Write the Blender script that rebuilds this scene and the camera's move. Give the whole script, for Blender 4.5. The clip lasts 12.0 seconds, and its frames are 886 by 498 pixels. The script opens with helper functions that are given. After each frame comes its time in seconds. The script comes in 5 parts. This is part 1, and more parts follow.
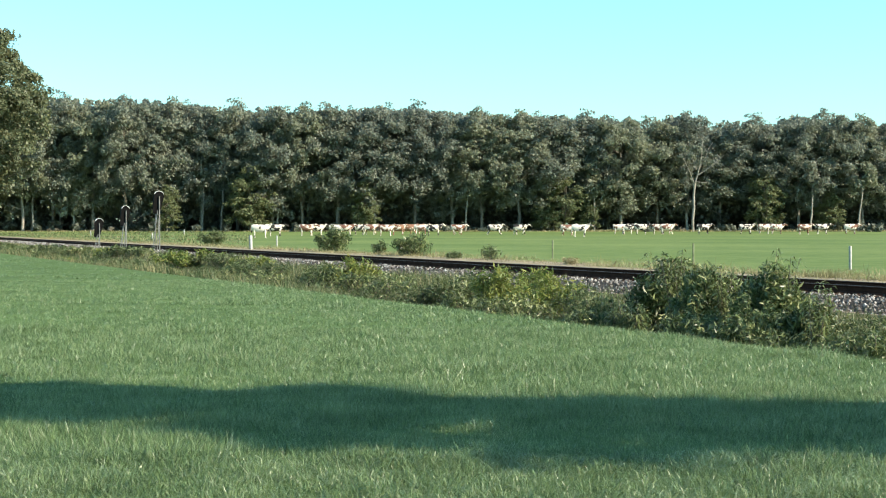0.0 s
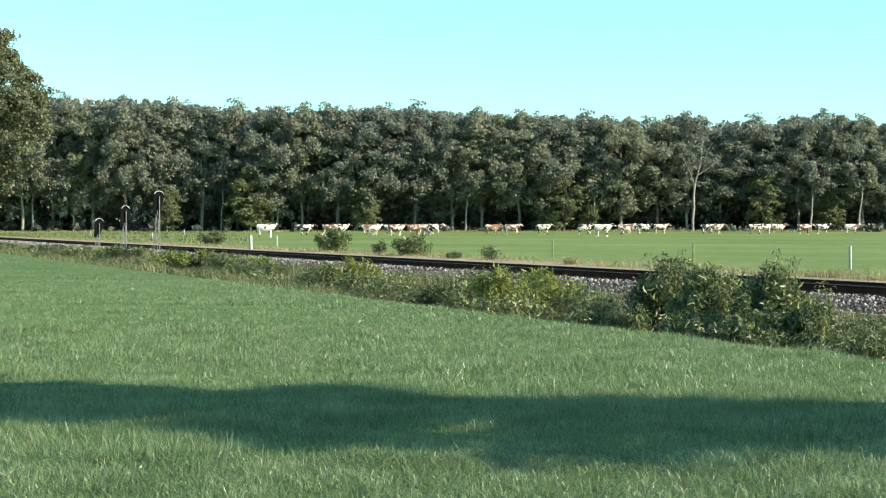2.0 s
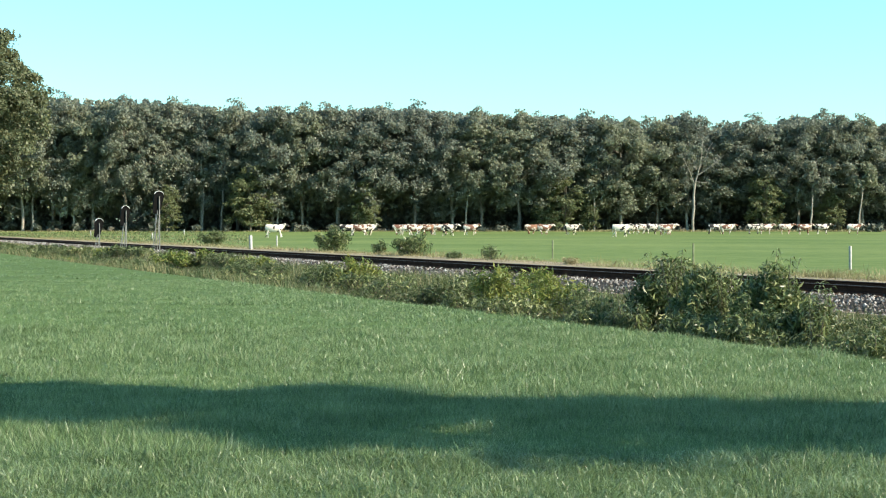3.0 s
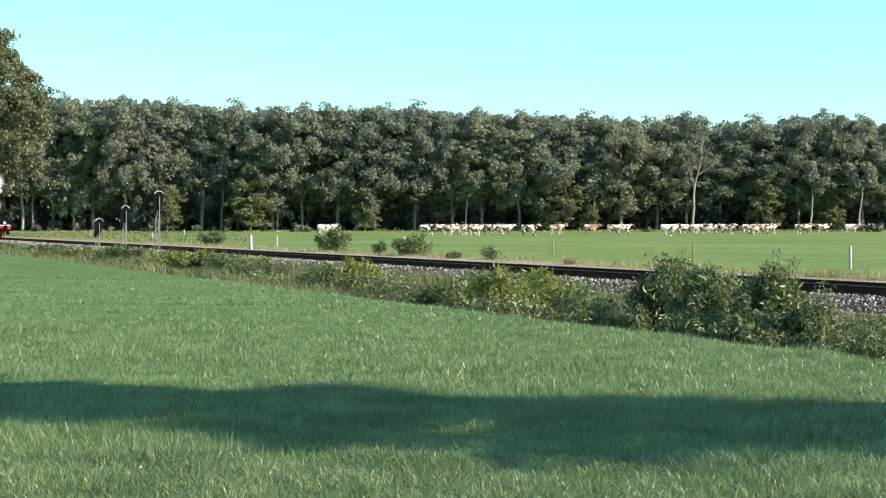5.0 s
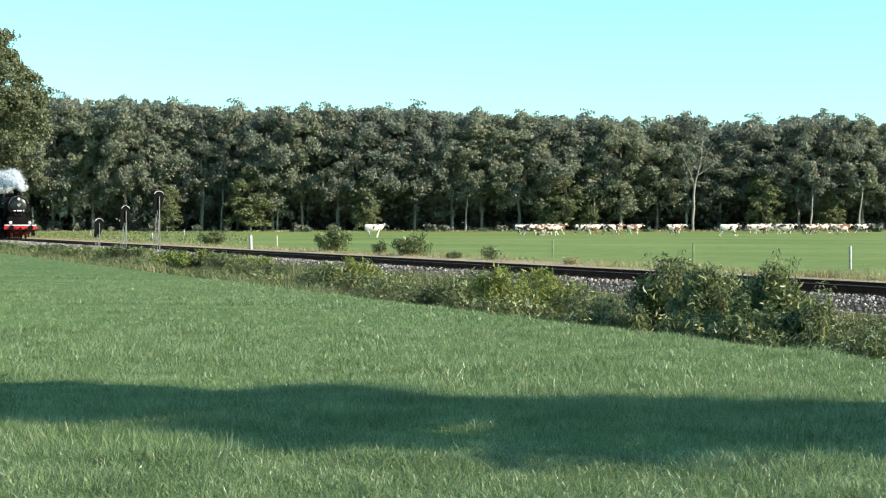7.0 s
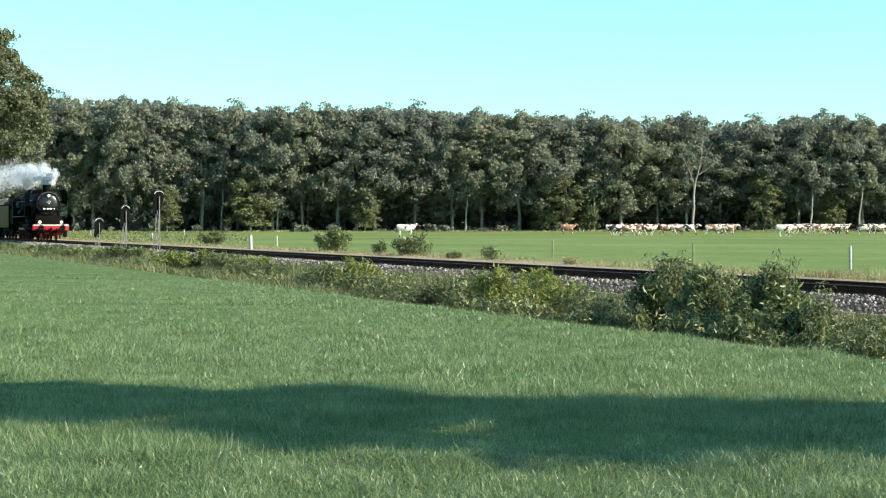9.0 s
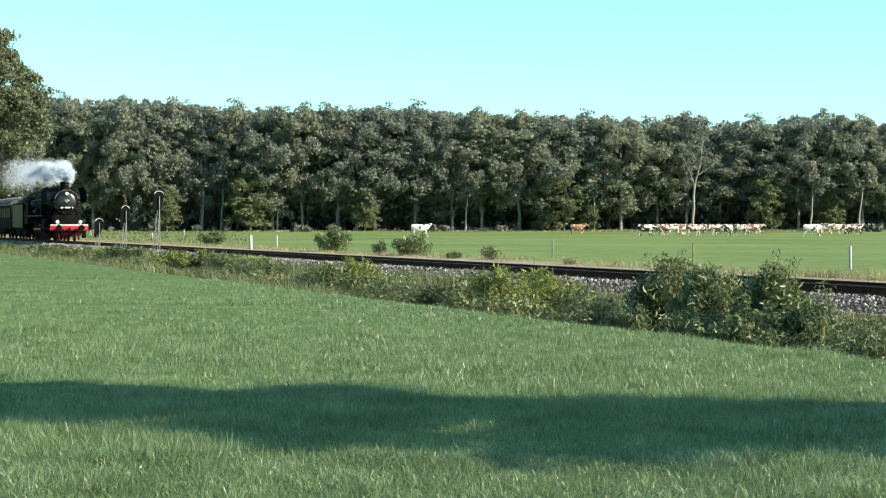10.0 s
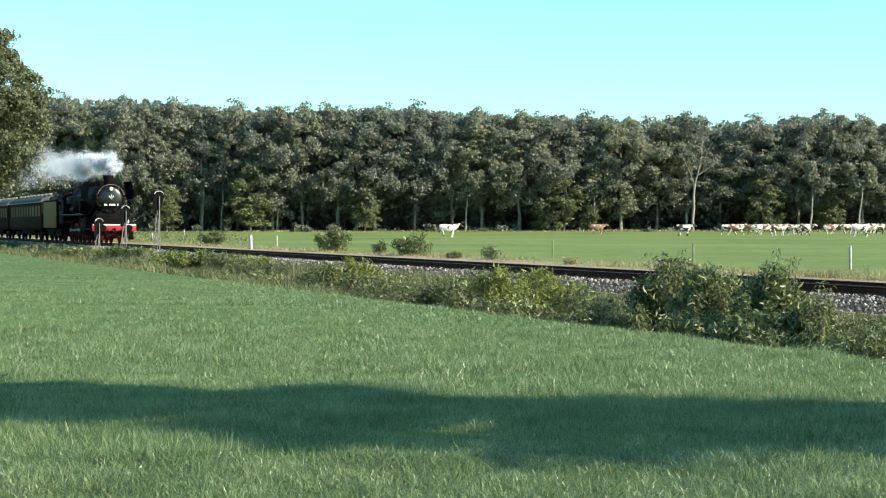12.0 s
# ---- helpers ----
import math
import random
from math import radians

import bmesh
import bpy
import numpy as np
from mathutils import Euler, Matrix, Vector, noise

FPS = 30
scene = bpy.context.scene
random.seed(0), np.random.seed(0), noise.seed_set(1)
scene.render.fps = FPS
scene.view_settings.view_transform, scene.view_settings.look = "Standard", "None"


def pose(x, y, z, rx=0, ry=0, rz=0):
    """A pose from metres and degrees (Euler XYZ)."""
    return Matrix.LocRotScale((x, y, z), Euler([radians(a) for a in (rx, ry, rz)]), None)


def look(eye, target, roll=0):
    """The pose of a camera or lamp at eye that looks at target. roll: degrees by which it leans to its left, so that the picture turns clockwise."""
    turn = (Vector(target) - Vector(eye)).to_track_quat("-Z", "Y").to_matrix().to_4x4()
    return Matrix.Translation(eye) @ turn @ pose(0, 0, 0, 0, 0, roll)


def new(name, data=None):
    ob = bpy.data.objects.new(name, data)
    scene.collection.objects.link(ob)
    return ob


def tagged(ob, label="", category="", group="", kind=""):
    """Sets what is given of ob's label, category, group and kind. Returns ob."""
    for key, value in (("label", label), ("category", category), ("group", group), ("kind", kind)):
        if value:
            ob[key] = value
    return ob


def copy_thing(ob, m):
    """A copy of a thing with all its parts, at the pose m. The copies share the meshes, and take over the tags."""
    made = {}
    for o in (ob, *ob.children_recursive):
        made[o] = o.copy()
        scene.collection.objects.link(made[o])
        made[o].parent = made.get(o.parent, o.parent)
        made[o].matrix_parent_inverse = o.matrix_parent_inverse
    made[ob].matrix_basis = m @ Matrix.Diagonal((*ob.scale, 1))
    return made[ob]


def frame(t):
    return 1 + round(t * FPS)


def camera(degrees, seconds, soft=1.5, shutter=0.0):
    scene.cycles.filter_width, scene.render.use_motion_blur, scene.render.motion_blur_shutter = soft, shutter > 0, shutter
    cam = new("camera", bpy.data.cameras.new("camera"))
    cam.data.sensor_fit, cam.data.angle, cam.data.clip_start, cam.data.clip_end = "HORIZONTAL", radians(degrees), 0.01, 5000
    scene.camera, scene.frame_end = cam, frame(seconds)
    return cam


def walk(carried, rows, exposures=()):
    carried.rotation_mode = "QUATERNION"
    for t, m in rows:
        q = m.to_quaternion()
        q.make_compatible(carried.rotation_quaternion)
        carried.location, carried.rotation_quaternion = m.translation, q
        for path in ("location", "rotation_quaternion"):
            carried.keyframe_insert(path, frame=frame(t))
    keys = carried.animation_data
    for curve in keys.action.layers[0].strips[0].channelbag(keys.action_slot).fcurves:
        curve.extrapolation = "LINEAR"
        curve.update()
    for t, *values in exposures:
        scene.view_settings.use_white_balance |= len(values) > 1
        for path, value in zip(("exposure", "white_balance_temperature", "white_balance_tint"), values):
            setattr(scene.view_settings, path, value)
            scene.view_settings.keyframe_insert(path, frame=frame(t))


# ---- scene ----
cam = camera(31.93, 12.0, soft=1.15)
EYE = (0.0, 0.0, 1.6)
VIEW = look(EYE, (0.0, 100.0, 0.104))
walk(cam, [(0.0, VIEW), (12.0, VIEW)], exposures=[(0.0, 1.15), (12.0, 1.15)])

# ---- light: clear sky, low sun from the right and a little behind the camera ----
SUN_ELEVATION, SUN_AZIMUTH = radians(28.5), radians(109.0)
world = bpy.data.worlds.new("world")
scene.world = world
world.use_nodes = True
wn = world.node_tree.nodes
sky = wn.new("ShaderNodeTexSky")
sky.sky_type, sky.sun_disc = "NISHITA", False
sky.sun_elevation, sky.sun_rotation = SUN_ELEVATION, SUN_AZIMUTH
sky.air_density, sky.dust_density, sky.ozone_density = 1.0, 0.6, 1.5
tint = wn.new("ShaderNodeMix")
tint.data_type, tint.blend_type = "RGBA", "MULTIPLY"
tint.inputs[0].default_value, tint.inputs[7].default_value = 1.0, (0.635, 1.0, 1.0, 1.0)
world.node_tree.links.new(sky.outputs[0], tint.inputs[6])
world.node_tree.links.new(tint.outputs[2], wn["Background"].inputs[0])
wn["Background"].inputs[1].default_value = 0.117
sun = new("sun", bpy.data.lights.new("sun", "SUN"))
sun.data.energy, sun.data.angle, sun.data.color = 5.0, radians(0.55), (1.0, 0.88, 0.70)
SUN_TO = Vector((math.sin(SUN_AZIMUTH) * math.cos(SUN_ELEVATION), math.cos(SUN_AZIMUTH) * math.cos(SUN_ELEVATION), math.sin(SUN_ELEVATION)))
sun.matrix_world = look(SUN_TO * 60, (0, 0, 0))
tagged(sun, "low warm sunlight from a clear sky", "sun")


# ---- materials ----
def nodes_of(name):
    m = bpy.data.materials.new(name)
    m.use_nodes = True
    return m, m.node_tree.nodes, m.node_tree.links, m.node_tree.nodes["Principled BSDF"]


def rgba(c):
    return (c[0], c[1], c[2], 1.0)


def mat(name, a, b, rough=0.7, scale=4.0, fine=40.0, bump=0.3, depth=0.01, metal=0.0, coat=0.0, gloss=0.3):
    """Two colours mixed by a coarse and a fine noise, with a fine relief."""
    m, n, l, bs = nodes_of(name)
    co = n.new("ShaderNodeTexCoord")
    big, small = n.new("ShaderNodeTexNoise"), n.new("ShaderNodeTexNoise")
    big.inputs["Scale"].default_value, small.inputs["Scale"].default_value = scale, fine
    big.inputs["Detail"].default_value, small.inputs["Detail"].default_value = 4, 4
    add = n.new("ShaderNodeMath")
    add.operation = "MULTIPLY_ADD"
    add.inputs[1].default_value, add.inputs[2].default_value = 0.45, 0.0
    ramp = n.new("ShaderNodeValToRGB")
    ramp.color_ramp.elements[0].position, ramp.color_ramp.elements[1].position = 0.36, 0.64
    ramp.color_ramp.elements[0].color, ramp.color_ramp.elements[1].color = rgba(a), rgba(b)
    l.new(co.outputs["Object"], big.inputs["Vector"]), l.new(co.outputs["Object"], small.inputs["Vector"])
    mix = n.new("ShaderNodeMath")
    mix.operation = "MULTIPLY_ADD"
    mix.inputs[1].default_value = 0.55
    l.new(small.outputs["Fac"], add.inputs[0])
    l.new(big.outputs["Fac"], mix.inputs[0]), l.new(add.outputs[0], mix.inputs[2])
    l.new(mix.outputs[0], ramp.inputs[0]), l.new(ramp.outputs[0], bs.inputs["Base Color"])
    bs.inputs["Roughness"].default_value, bs.inputs["Metallic"].default_value = rough, metal
    bs.inputs["Coat Weight"].default_value = coat
    bs.inputs["Specular IOR Level"].default_value = min(gloss, 0.12) if rough > 0.75 else gloss
    if bump:
        bp = n.new("ShaderNodeBump")
        bp.inputs["Strength"].default_value, bp.inputs["Distance"].default_value = bump, depth
        l.new(small.outputs["Fac"], bp.inputs["Height"]), l.new(bp.outputs[0], bs.inputs["Normal"])
    return m


def leaf_mat(name, colours, rough=0.5, through_light=0.35, spread=0.35, gloss=0.35, single=0.6, patch=0.35, gain=0.8):
    """Leaves or blades: each its own tint, and each plant a little different; some light passes through."""
    m, n, l, bs = nodes_of(name)
    geo, inf = n.new("ShaderNodeNewGeometry"), n.new("ShaderNodeObjectInfo")
    ramp = n.new("ShaderNodeValToRGB")
    r = ramp.color_ramp
    while len(r.elements) < len(colours):
        r.elements.new(0.5)
    for i, c in enumerate(colours):
        r.elements[i].position, r.elements[i].color = i / (len(colours) - 1), rgba(c)
    co, big = n.new("ShaderNodeTexCoord"), n.new("ShaderNodeTexNoise")
    big.inputs["Scale"].default_value, big.inputs["Detail"].default_value = patch, 3
    l.new(co.outputs["Object"], big.inputs["Vector"])
    mix = n.new("ShaderNodeMath")
    mix.operation, mix.inputs[1].default_value = "MULTIPLY_ADD", single
    sh = n.new("ShaderNodeMath")
    sh.operation, sh.inputs[1].default_value = "MULTIPLY_ADD", gain
    sh.inputs[2].default_value = 0.2 - gain / 2 + (0.6 - single) / 2
    ob = n.new("ShaderNodeMath")
    ob.operation, ob.inputs[1].default_value = "MULTIPLY_ADD", spread
    l.new(inf.outputs["Random"], ob.inputs[0]), l.new(sh.outputs[0], ob.inputs[2])
    l.new(big.outputs["Fac"], sh.inputs[0])
    l.new(geo.outputs["Random Per Island"], mix.inputs[0]), l.new(ob.outputs[0], mix.inputs[2])
    l.new(mix.outputs[0], ramp.inputs[0]), l.new(ramp.outputs[0], bs.inputs["Base Color"])
    bs.inputs["Roughness"].default_value, bs.inputs["Specular IOR Level"].default_value = rough, gloss
    tr, sm = n.new("ShaderNodeBsdfTranslucent"), n.new("ShaderNodeMixShader")
    sm.inputs[0].default_value = through_light
    l.new(ramp.outputs[0], tr.inputs["Color"]), l.new(bs.outputs[0], sm.inputs[1]), l.new(tr.outputs[0], sm.inputs[2])
    l.new(sm.outputs[0], n["Material Output"].inputs["Surface"])
    return m


def hide_mat(name, patch, white=(0.64, 0.56, 0.48), level=0.5):
    """A cow's coat: white with patches, different from cow to cow."""
    m, n, l, bs = nodes_of(name)
    co, inf, noi = n.new("ShaderNodeTexCoord"), n.new("ShaderNodeObjectInfo"), n.new("ShaderNodeTexNoise")
    noi.noise_dimensions = "4D"
    noi.inputs["Scale"].default_value, noi.inputs["Detail"].default_value = 2.3, 2.0
    mul = n.new("ShaderNodeMath")
    mul.operation, mul.inputs[1].default_value = "MULTIPLY", 37.0
    l.new(inf.outputs["Random"], mul.inputs[0]), l.new(mul.outputs[0], noi.inputs["W"])
    ramp = n.new("ShaderNodeValToRGB")
    ramp.color_ramp.elements[0].position, ramp.color_ramp.elements[1].position = level - 0.015, level + 0.015
    ramp.color_ramp.elements[0].color, ramp.color_ramp.elements[1].color = rgba(patch), rgba(white)
    l.new(co.outputs["Object"], noi.inputs["Vector"]), l.new(noi.outputs["Fac"], ramp.inputs[0])
    l.new(ramp.outputs[0], bs.inputs["Base Color"])
    bs.inputs["Roughness"].default_value = 0.75
    return m


GRASS = leaf_mat("grass_blades", [(0.064, 0.106, 0.036), (0.120, 0.187, 0.072), (0.180, 0.260, 0.110), (0.285, 0.352, 0.190)], 0.38, 0.38, 0.0, 0.5, 0.9, 1.4, 1.0)
STRAW = leaf_mat("dry_grass", [(0.14, 0.15, 0.06), (0.25, 0.225, 0.11), (0.40, 0.34, 0.20)], 0.6, 0.3, 0.2)
WEED = leaf_mat("verge_weeds", [(0.030, 0.050, 0.020), (0.062, 0.090, 0.032), (0.112, 0.142, 0.055), (0.195, 0.205, 0.100)], 0.5, 0.32, 0.2, 0.4, 0.75)
# Paler and greyer than the near oak's leaves: haze is put into the colour.
HAZYOAK = leaf_mat("oak_leaves", [(0.108, 0.124, 0.108), (0.150, 0.171, 0.142), (0.190, 0.213, 0.164), (0.232, 0.250, 0.160)], 0.5, 0.46, 0.45, 0.4, 0.25)
BIGOAK = leaf_mat("large_oak_leaves", [(0.050, 0.064, 0.038), (0.086, 0.102, 0.056), (0.125, 0.142, 0.072), (0.170, 0.178, 0.090)], 0.5, 0.38, 0.2, 0.4, 0.35)
# Lightened and greyed: part of the distance haze is put into this colour.
UNDER = leaf_mat("hazed_undergrowth_leaves", [(0.090, 0.105, 0.086), (0.125, 0.142, 0.112), (0.18, 0.190, 0.140)], 0.5, 0.48, 0.3, 0.45, 0.4)
BUSHGREEN = leaf_mat("bush_leaves", [(0.022, 0.040, 0.013), (0.058, 0.088, 0.027), (0.120, 0.155, 0.052), (0.29, 0.31, 0.14)], 0.42, 0.24, 0.25, 0.45, 0.9)
YOUNG = leaf_mat("light_tree_leaves", [(0.102, 0.124, 0.064), (0.142, 0.167, 0.082), (0.188, 0.210, 0.100)], 0.5, 0.45, 0.3, 0.4, 0.35)
BUSHYELLOW = leaf_mat("flowering_weed", [(0.055, 0.095, 0.024), (0.115, 0.160, 0.038), (0.185, 0.215, 0.052), (0.28, 0.28, 0.062)], 0.5, 0.3, 0.2, 0.35, 0.75)
BARK = mat("bark", (0.10, 0.085, 0.065), (0.24, 0.21, 0.17), 0.9, 1.5, 14, 0.8, 0.03)
BARKPALE = mat("pale_bark", (0.17, 0.155, 0.13), (0.34, 0.315, 0.27), 0.85, 1.5, 14, 0.6, 0.02)
SOD = mat("grass_soil", (0.062, 0.104, 0.036), (0.105, 0.165, 0.056), 0.95, 0.5, 18, 0.8, 0.05)
VERGE = mat("verge_soil", (0.05, 0.06, 0.025), (0.13, 0.12, 0.06), 0.95, 0.6, 16, 0.8, 0.06)
MEADOW = mat("meadow_turf", (0.085, 0.135, 0.036), (0.165, 0.212, 0.068), 0.9, 0.05, 1.1, 0.8, 0.12)
PATH = mat("sandy_path", (0.18, 0.145, 0.095), (0.34, 0.285, 0.20), 0.95, 0.7, 22, 0.7, 0.03)
FOREST = mat("forest_floor", (0.05, 0.05, 0.025), (0.16, 0.12, 0.07), 0.95, 0.4, 6, 0.6, 0.05)
STONE = leaf_mat("ballast_stone", [(0.042, 0.036, 0.031), (0.115, 0.100, 0.087), (0.25, 0.226, 0.204), (0.48, 0.45, 0.415)], 0.9, 0.0, 0.0, 0.35, 0.9, 0.35, 0.4)
BALLAST = mat("ballast_bed", (0.028, 0.024, 0.021), (0.10, 0.088, 0.078), 0.9, 3, 16, 1.0, 0.04)
RUST = mat("rusty_rail", (0.030, 0.014, 0.010), (0.080, 0.038, 0.026), 0.85, 3, 40, 0.3, 0.004, 0.0, 0.0, 0.04)
RAILTOP = mat("rail_head", (0.10, 0.085, 0.08), (0.16, 0.14, 0.13), 0.6, 2, 30, 0.05, 0.001, 0.3)
SLEEPER = mat("sleeper_wood", (0.020, 0.012, 0.009), (0.050, 0.034, 0.026), 0.9, 3, 30, 0.5, 0.01, 0.0, 0.0, 0.02)
BLACK = mat("black_enamel", (0.003, 0.003, 0.003), (0.008, 0.008, 0.008), 0.5, 1.5, 30, 0.05, 0.002, 0.0, 0.0, 0.02)
POLISHED = mat("polished_black", (0.004, 0.004, 0.004), (0.008, 0.008, 0.008), 0.30, 1.5, 30, 0.03, 0.002, 0.0, 0.0, 0.5)
SOOT = mat("sooty_black", (0.003, 0.003, 0.003), (0.009, 0.008, 0.008), 0.7, 2, 25, 0.2, 0.004, 0.0, 0.0, 0.03)
SIGNALBLACK = mat("signal_black", (0.003, 0.003, 0.003), (0.006, 0.006, 0.006), 0.92, 3, 40, 0.1, 0.002)
RED = mat("red_paint", (0.27, 0.012, 0.016), (0.40, 0.022, 0.030), 0.5, 2, 30, 0.05, 0.002)
DARKRED = mat("dark_red", (0.020, 0.005, 0.004), (0.062, 0.010, 0.008), 0.6, 3, 30, 0.1, 0.002, 0.0, 0.0, 0.06)
WHITE = mat("white_paint", (0.62, 0.62, 0.60), (0.80, 0.80, 0.78), 0.55, 3, 30, 0.1, 0.002)
CREAM = mat("cream_sheet", (0.165, 0.102, 0.036), (0.215, 0.138, 0.052), 0.6, 1.2, 25, 0.05, 0.002, 0.0, 0.0, 0.05)
COACHBROWN = mat("brown_coach_paint", (0.018, 0.010, 0.004), (0.032, 0.019, 0.008), 0.65, 1.2, 25, 0.04, 0.002, 0.0, 0.0, 0.02)
ROOF = mat("coach_roof", (0.055, 0.052, 0.050), (0.13, 0.125, 0.12), 0.75, 1.5, 20, 0.1, 0.004, 0.0, 0.0, 0.06)
STEEL = mat("bright_steel", (0.42, 0.42, 0.42), (0.60, 0.60, 0.60), 0.3, 3, 40, 0.02, 0.001, 1.0)
GALV = mat("galvanised_steel", (0.13, 0.13, 0.12), (0.24, 0.24, 0.23), 0.55, 3, 40, 0.1, 0.002, 0.5)
POSTGREEN = mat("weathered_post", (0.09, 0.11, 0.06), (0.22, 0.23, 0.15), 0.9, 4, 40, 0.5, 0.005)
CONCRETE = mat("weathered_white_post", (0.26, 0.26, 0.25), (0.42, 0.42, 0.40), 0.85, 5, 40, 0.3, 0.004)
GLASS = mat("dark_window", (0.05, 0.06, 0.06), (0.09, 0.10, 0.10), 0.08, 2, 10, 0.0)
# Light showing in the coach panes is put into their pale tan colour.
LITPANE = mat("pane_with_painted_light", (0.035, 0.026, 0.015), (0.17, 0.135, 0.08), 0.3, 0.6, 3, 0.0, 0.0, 0.0, 0.0, 0.1)
LENS = mat("lamp_lens", (0.42, 0.42, 0.40), (0.55, 0.55, 0.52), 0.25, 2, 10, 0.0)
COAL = mat("coal", (0.008, 0.008, 0.008), (0.03, 0.03, 0.03), 0.5, 6, 12, 1.0, 0.08)
STEAM = leaf_mat("steam", [(0.78, 0.81, 0.87), (0.84, 0.87, 0.92), (0.90, 0.92, 0.95)], 1.0, 0.5, 0.0, 0.0)


def thin_out(m, share):
    """Lets the given share of the light pass straight through."""
    n, l = m.node_tree.nodes, m.node_tree.links
    out = n["Material Output"].inputs["Surface"]
    solid = out.links[0].from_socket
    clear, mix = n.new("ShaderNodeBsdfTransparent"), n.new("ShaderNodeMixShader")
    mix.inputs[0].default_value = share
    l.new(solid, mix.inputs[1]), l.new(clear.outputs[0], mix.inputs[2]), l.new(mix.outputs[0], out)


SMOKE = leaf_mat("thin_smoke", [(0.64, 0.68, 0.76), (0.72, 0.76, 0.82), (0.80, 0.83, 0.87)], 1.0, 0.5, 0.0, 0.0)
thin_out(STEAM, 0.66)
thin_out(SMOKE, 0.76)
PIED = hide_mat("black_pied_coat", (0.024, 0.020, 0.018), white=(0.68, 0.59, 0.51), level=0.50)
REDPIED = hide_mat("red_pied_coat", (0.19, 0.085, 0.055), white=(0.68, 0.59, 0.51), level=0.485)
BROWN = hide_mat("brown_coat", (0.27, 0.13, 0.075), level=0.58)
PALE = hide_mat("white_coat", (0.018, 0.016, 0.015), white=(0.70, 0.63, 0.55), level=0.42)
MUZZLE = mat("muzzle_skin", (0.10, 0.06, 0.05), (0.35, 0.24, 0.20), 0.6, 6, 30, 0.1, 0.002)
DARKHEAD = mat("dark_hide", (0.014, 0.012, 0.011), (0.030, 0.026, 0.024), 0.75, 4, 30, 0.1, 0.002)


# ---- building helpers ----
def part(name, bm, material, parent=None, label="", smooth=True):
    """Links a bmesh as one mesh object under a thing or a part."""
    me = bpy.data.meshes.new(name)
    bm.to_mesh(me)
    bm.free()
    return dress(name, me, material, parent, label, smooth)


def dress(name, me, material, parent=None, label="", smooth=False):
    me.materials.append(material)
    if smooth and len(me.polygons):
        me.polygons.foreach_set("use_smooth", [True] * len(me.polygons))
        me.set_sharp_from_angle(angle=radians(38))
    ob = new(name, me)
    ob.parent = parent
    return tagged(ob, label)


def soup(name, verts, sides, material, parent=None, label=""):
    """Many small separate faces of the same number of sides, as one mesh."""
    verts = np.asarray(verts, dtype=np.float32).reshape(-1, 3)
    count = len(verts) // sides
    me = bpy.data.meshes.new(name)
    me.vertices.add(len(verts)), me.loops.add(len(verts)), me.polygons.add(count)
    me.vertices.foreach_set("co", verts.ravel())
    me.loops.foreach_set("vertex_index", np.arange(len(verts), dtype=np.int32))
    me.polygons.foreach_set("loop_start", np.arange(0, len(verts), sides, dtype=np.int32))
    me.update(calc_edges=True)
    return dress(name, me, material, parent, label)


def grid_mesh(name, verts, faces, material, parent=None, label="", smooth=False):
    me = bpy.data.meshes.new(name)
    me.from_pydata(verts, [], faces)
    me.update()
    return dress(name, me, material, parent, label, smooth)


def box(bm, c, s, bevel=0.0, turn=None):
    m = Matrix.Translation(c) @ (turn or Matrix.Identity(4)) @ Matrix.Diagonal((*s, 1))
    vs = bmesh.ops.create_cube(bm, size=1, matrix=m)["verts"]
    if bevel:
        es = list({e for v in vs for e in v.link_edges})
        bmesh.ops.bevel(bm, geom=es, offset=bevel, segments=2, profile=0.5, affect="EDGES")
    return bm


def tube(bm, p, q, r0, r1=None, seg=12, caps=True):
    p, q = Vector(p), Vector(q)
    d = q - p
    m = Matrix.Translation((p + q) / 2) @ d.to_track_quat("Z", "Y").to_matrix().to_4x4()
    bmesh.ops.create_cone(bm, cap_ends=caps, segments=seg, radius1=r0, radius2=r0 if r1 is None else r1, depth=d.length, matrix=m)
    return bm


def ball(bm, c, s, seg=12):
    bmesh.ops.create_uvsphere(bm, u_segments=seg, v_segments=max(6, seg * 2 // 3), radius=1, matrix=Matrix.Translation(c) @ Matrix.Diagonal((*s, 1)))
    return bm


def B():
    return bmesh.new()


def thing(name, m, label, category, group=""):
    ob = new(name)
    ob.empty_display_size = 0.3
    ob.matrix_basis = m
    return tagged(ob, label, category, group)


# ---- the line of the railway: s along it towards the camera's side, n across it to the meadow ----
ALONG, ACROSS = Vector((0.394, -0.919, 0)), Vector((0.919, 0.394, 0))
TRACK0 = Vector((0.0, 52.75, 0.0))
TRACK_TURN = math.degrees(math.atan2(ALONG.y, ALONG.x))
RAIL_Z = 0.39


def on_line(s, n, z=0.0):
    return TRACK0 + ALONG * s + ACROSS * n + Vector((0, 0, z))


def to_line(x, y):
    d = Vector((x, y, 0)) - TRACK0
    return d.dot(ALONG), d.dot(ACROSS)


PROFILE = [(-9.0, 0.0), (-8.5, -0.06), (-7.4, -0.5), (-6.4, -0.55), (-5.0, -0.30), (-3.6, -0.06), (-2.7, 0.0), (2.4, 0.10), (3.0, 0.16), (4.6, 0.18), (7.0, 0.20)]


def ground_z(x, y):
    s, n = to_line(x, y)
    z = float(np.interp(n, [p[0] for p in PROFILE], [p[1] for p in PROFILE]))
    if n > 7:
        u = min(1.0, max(0.0, (y - 225) / 65.0))
        z += 0.45 * u * u * (3 - 2 * u)
    return z


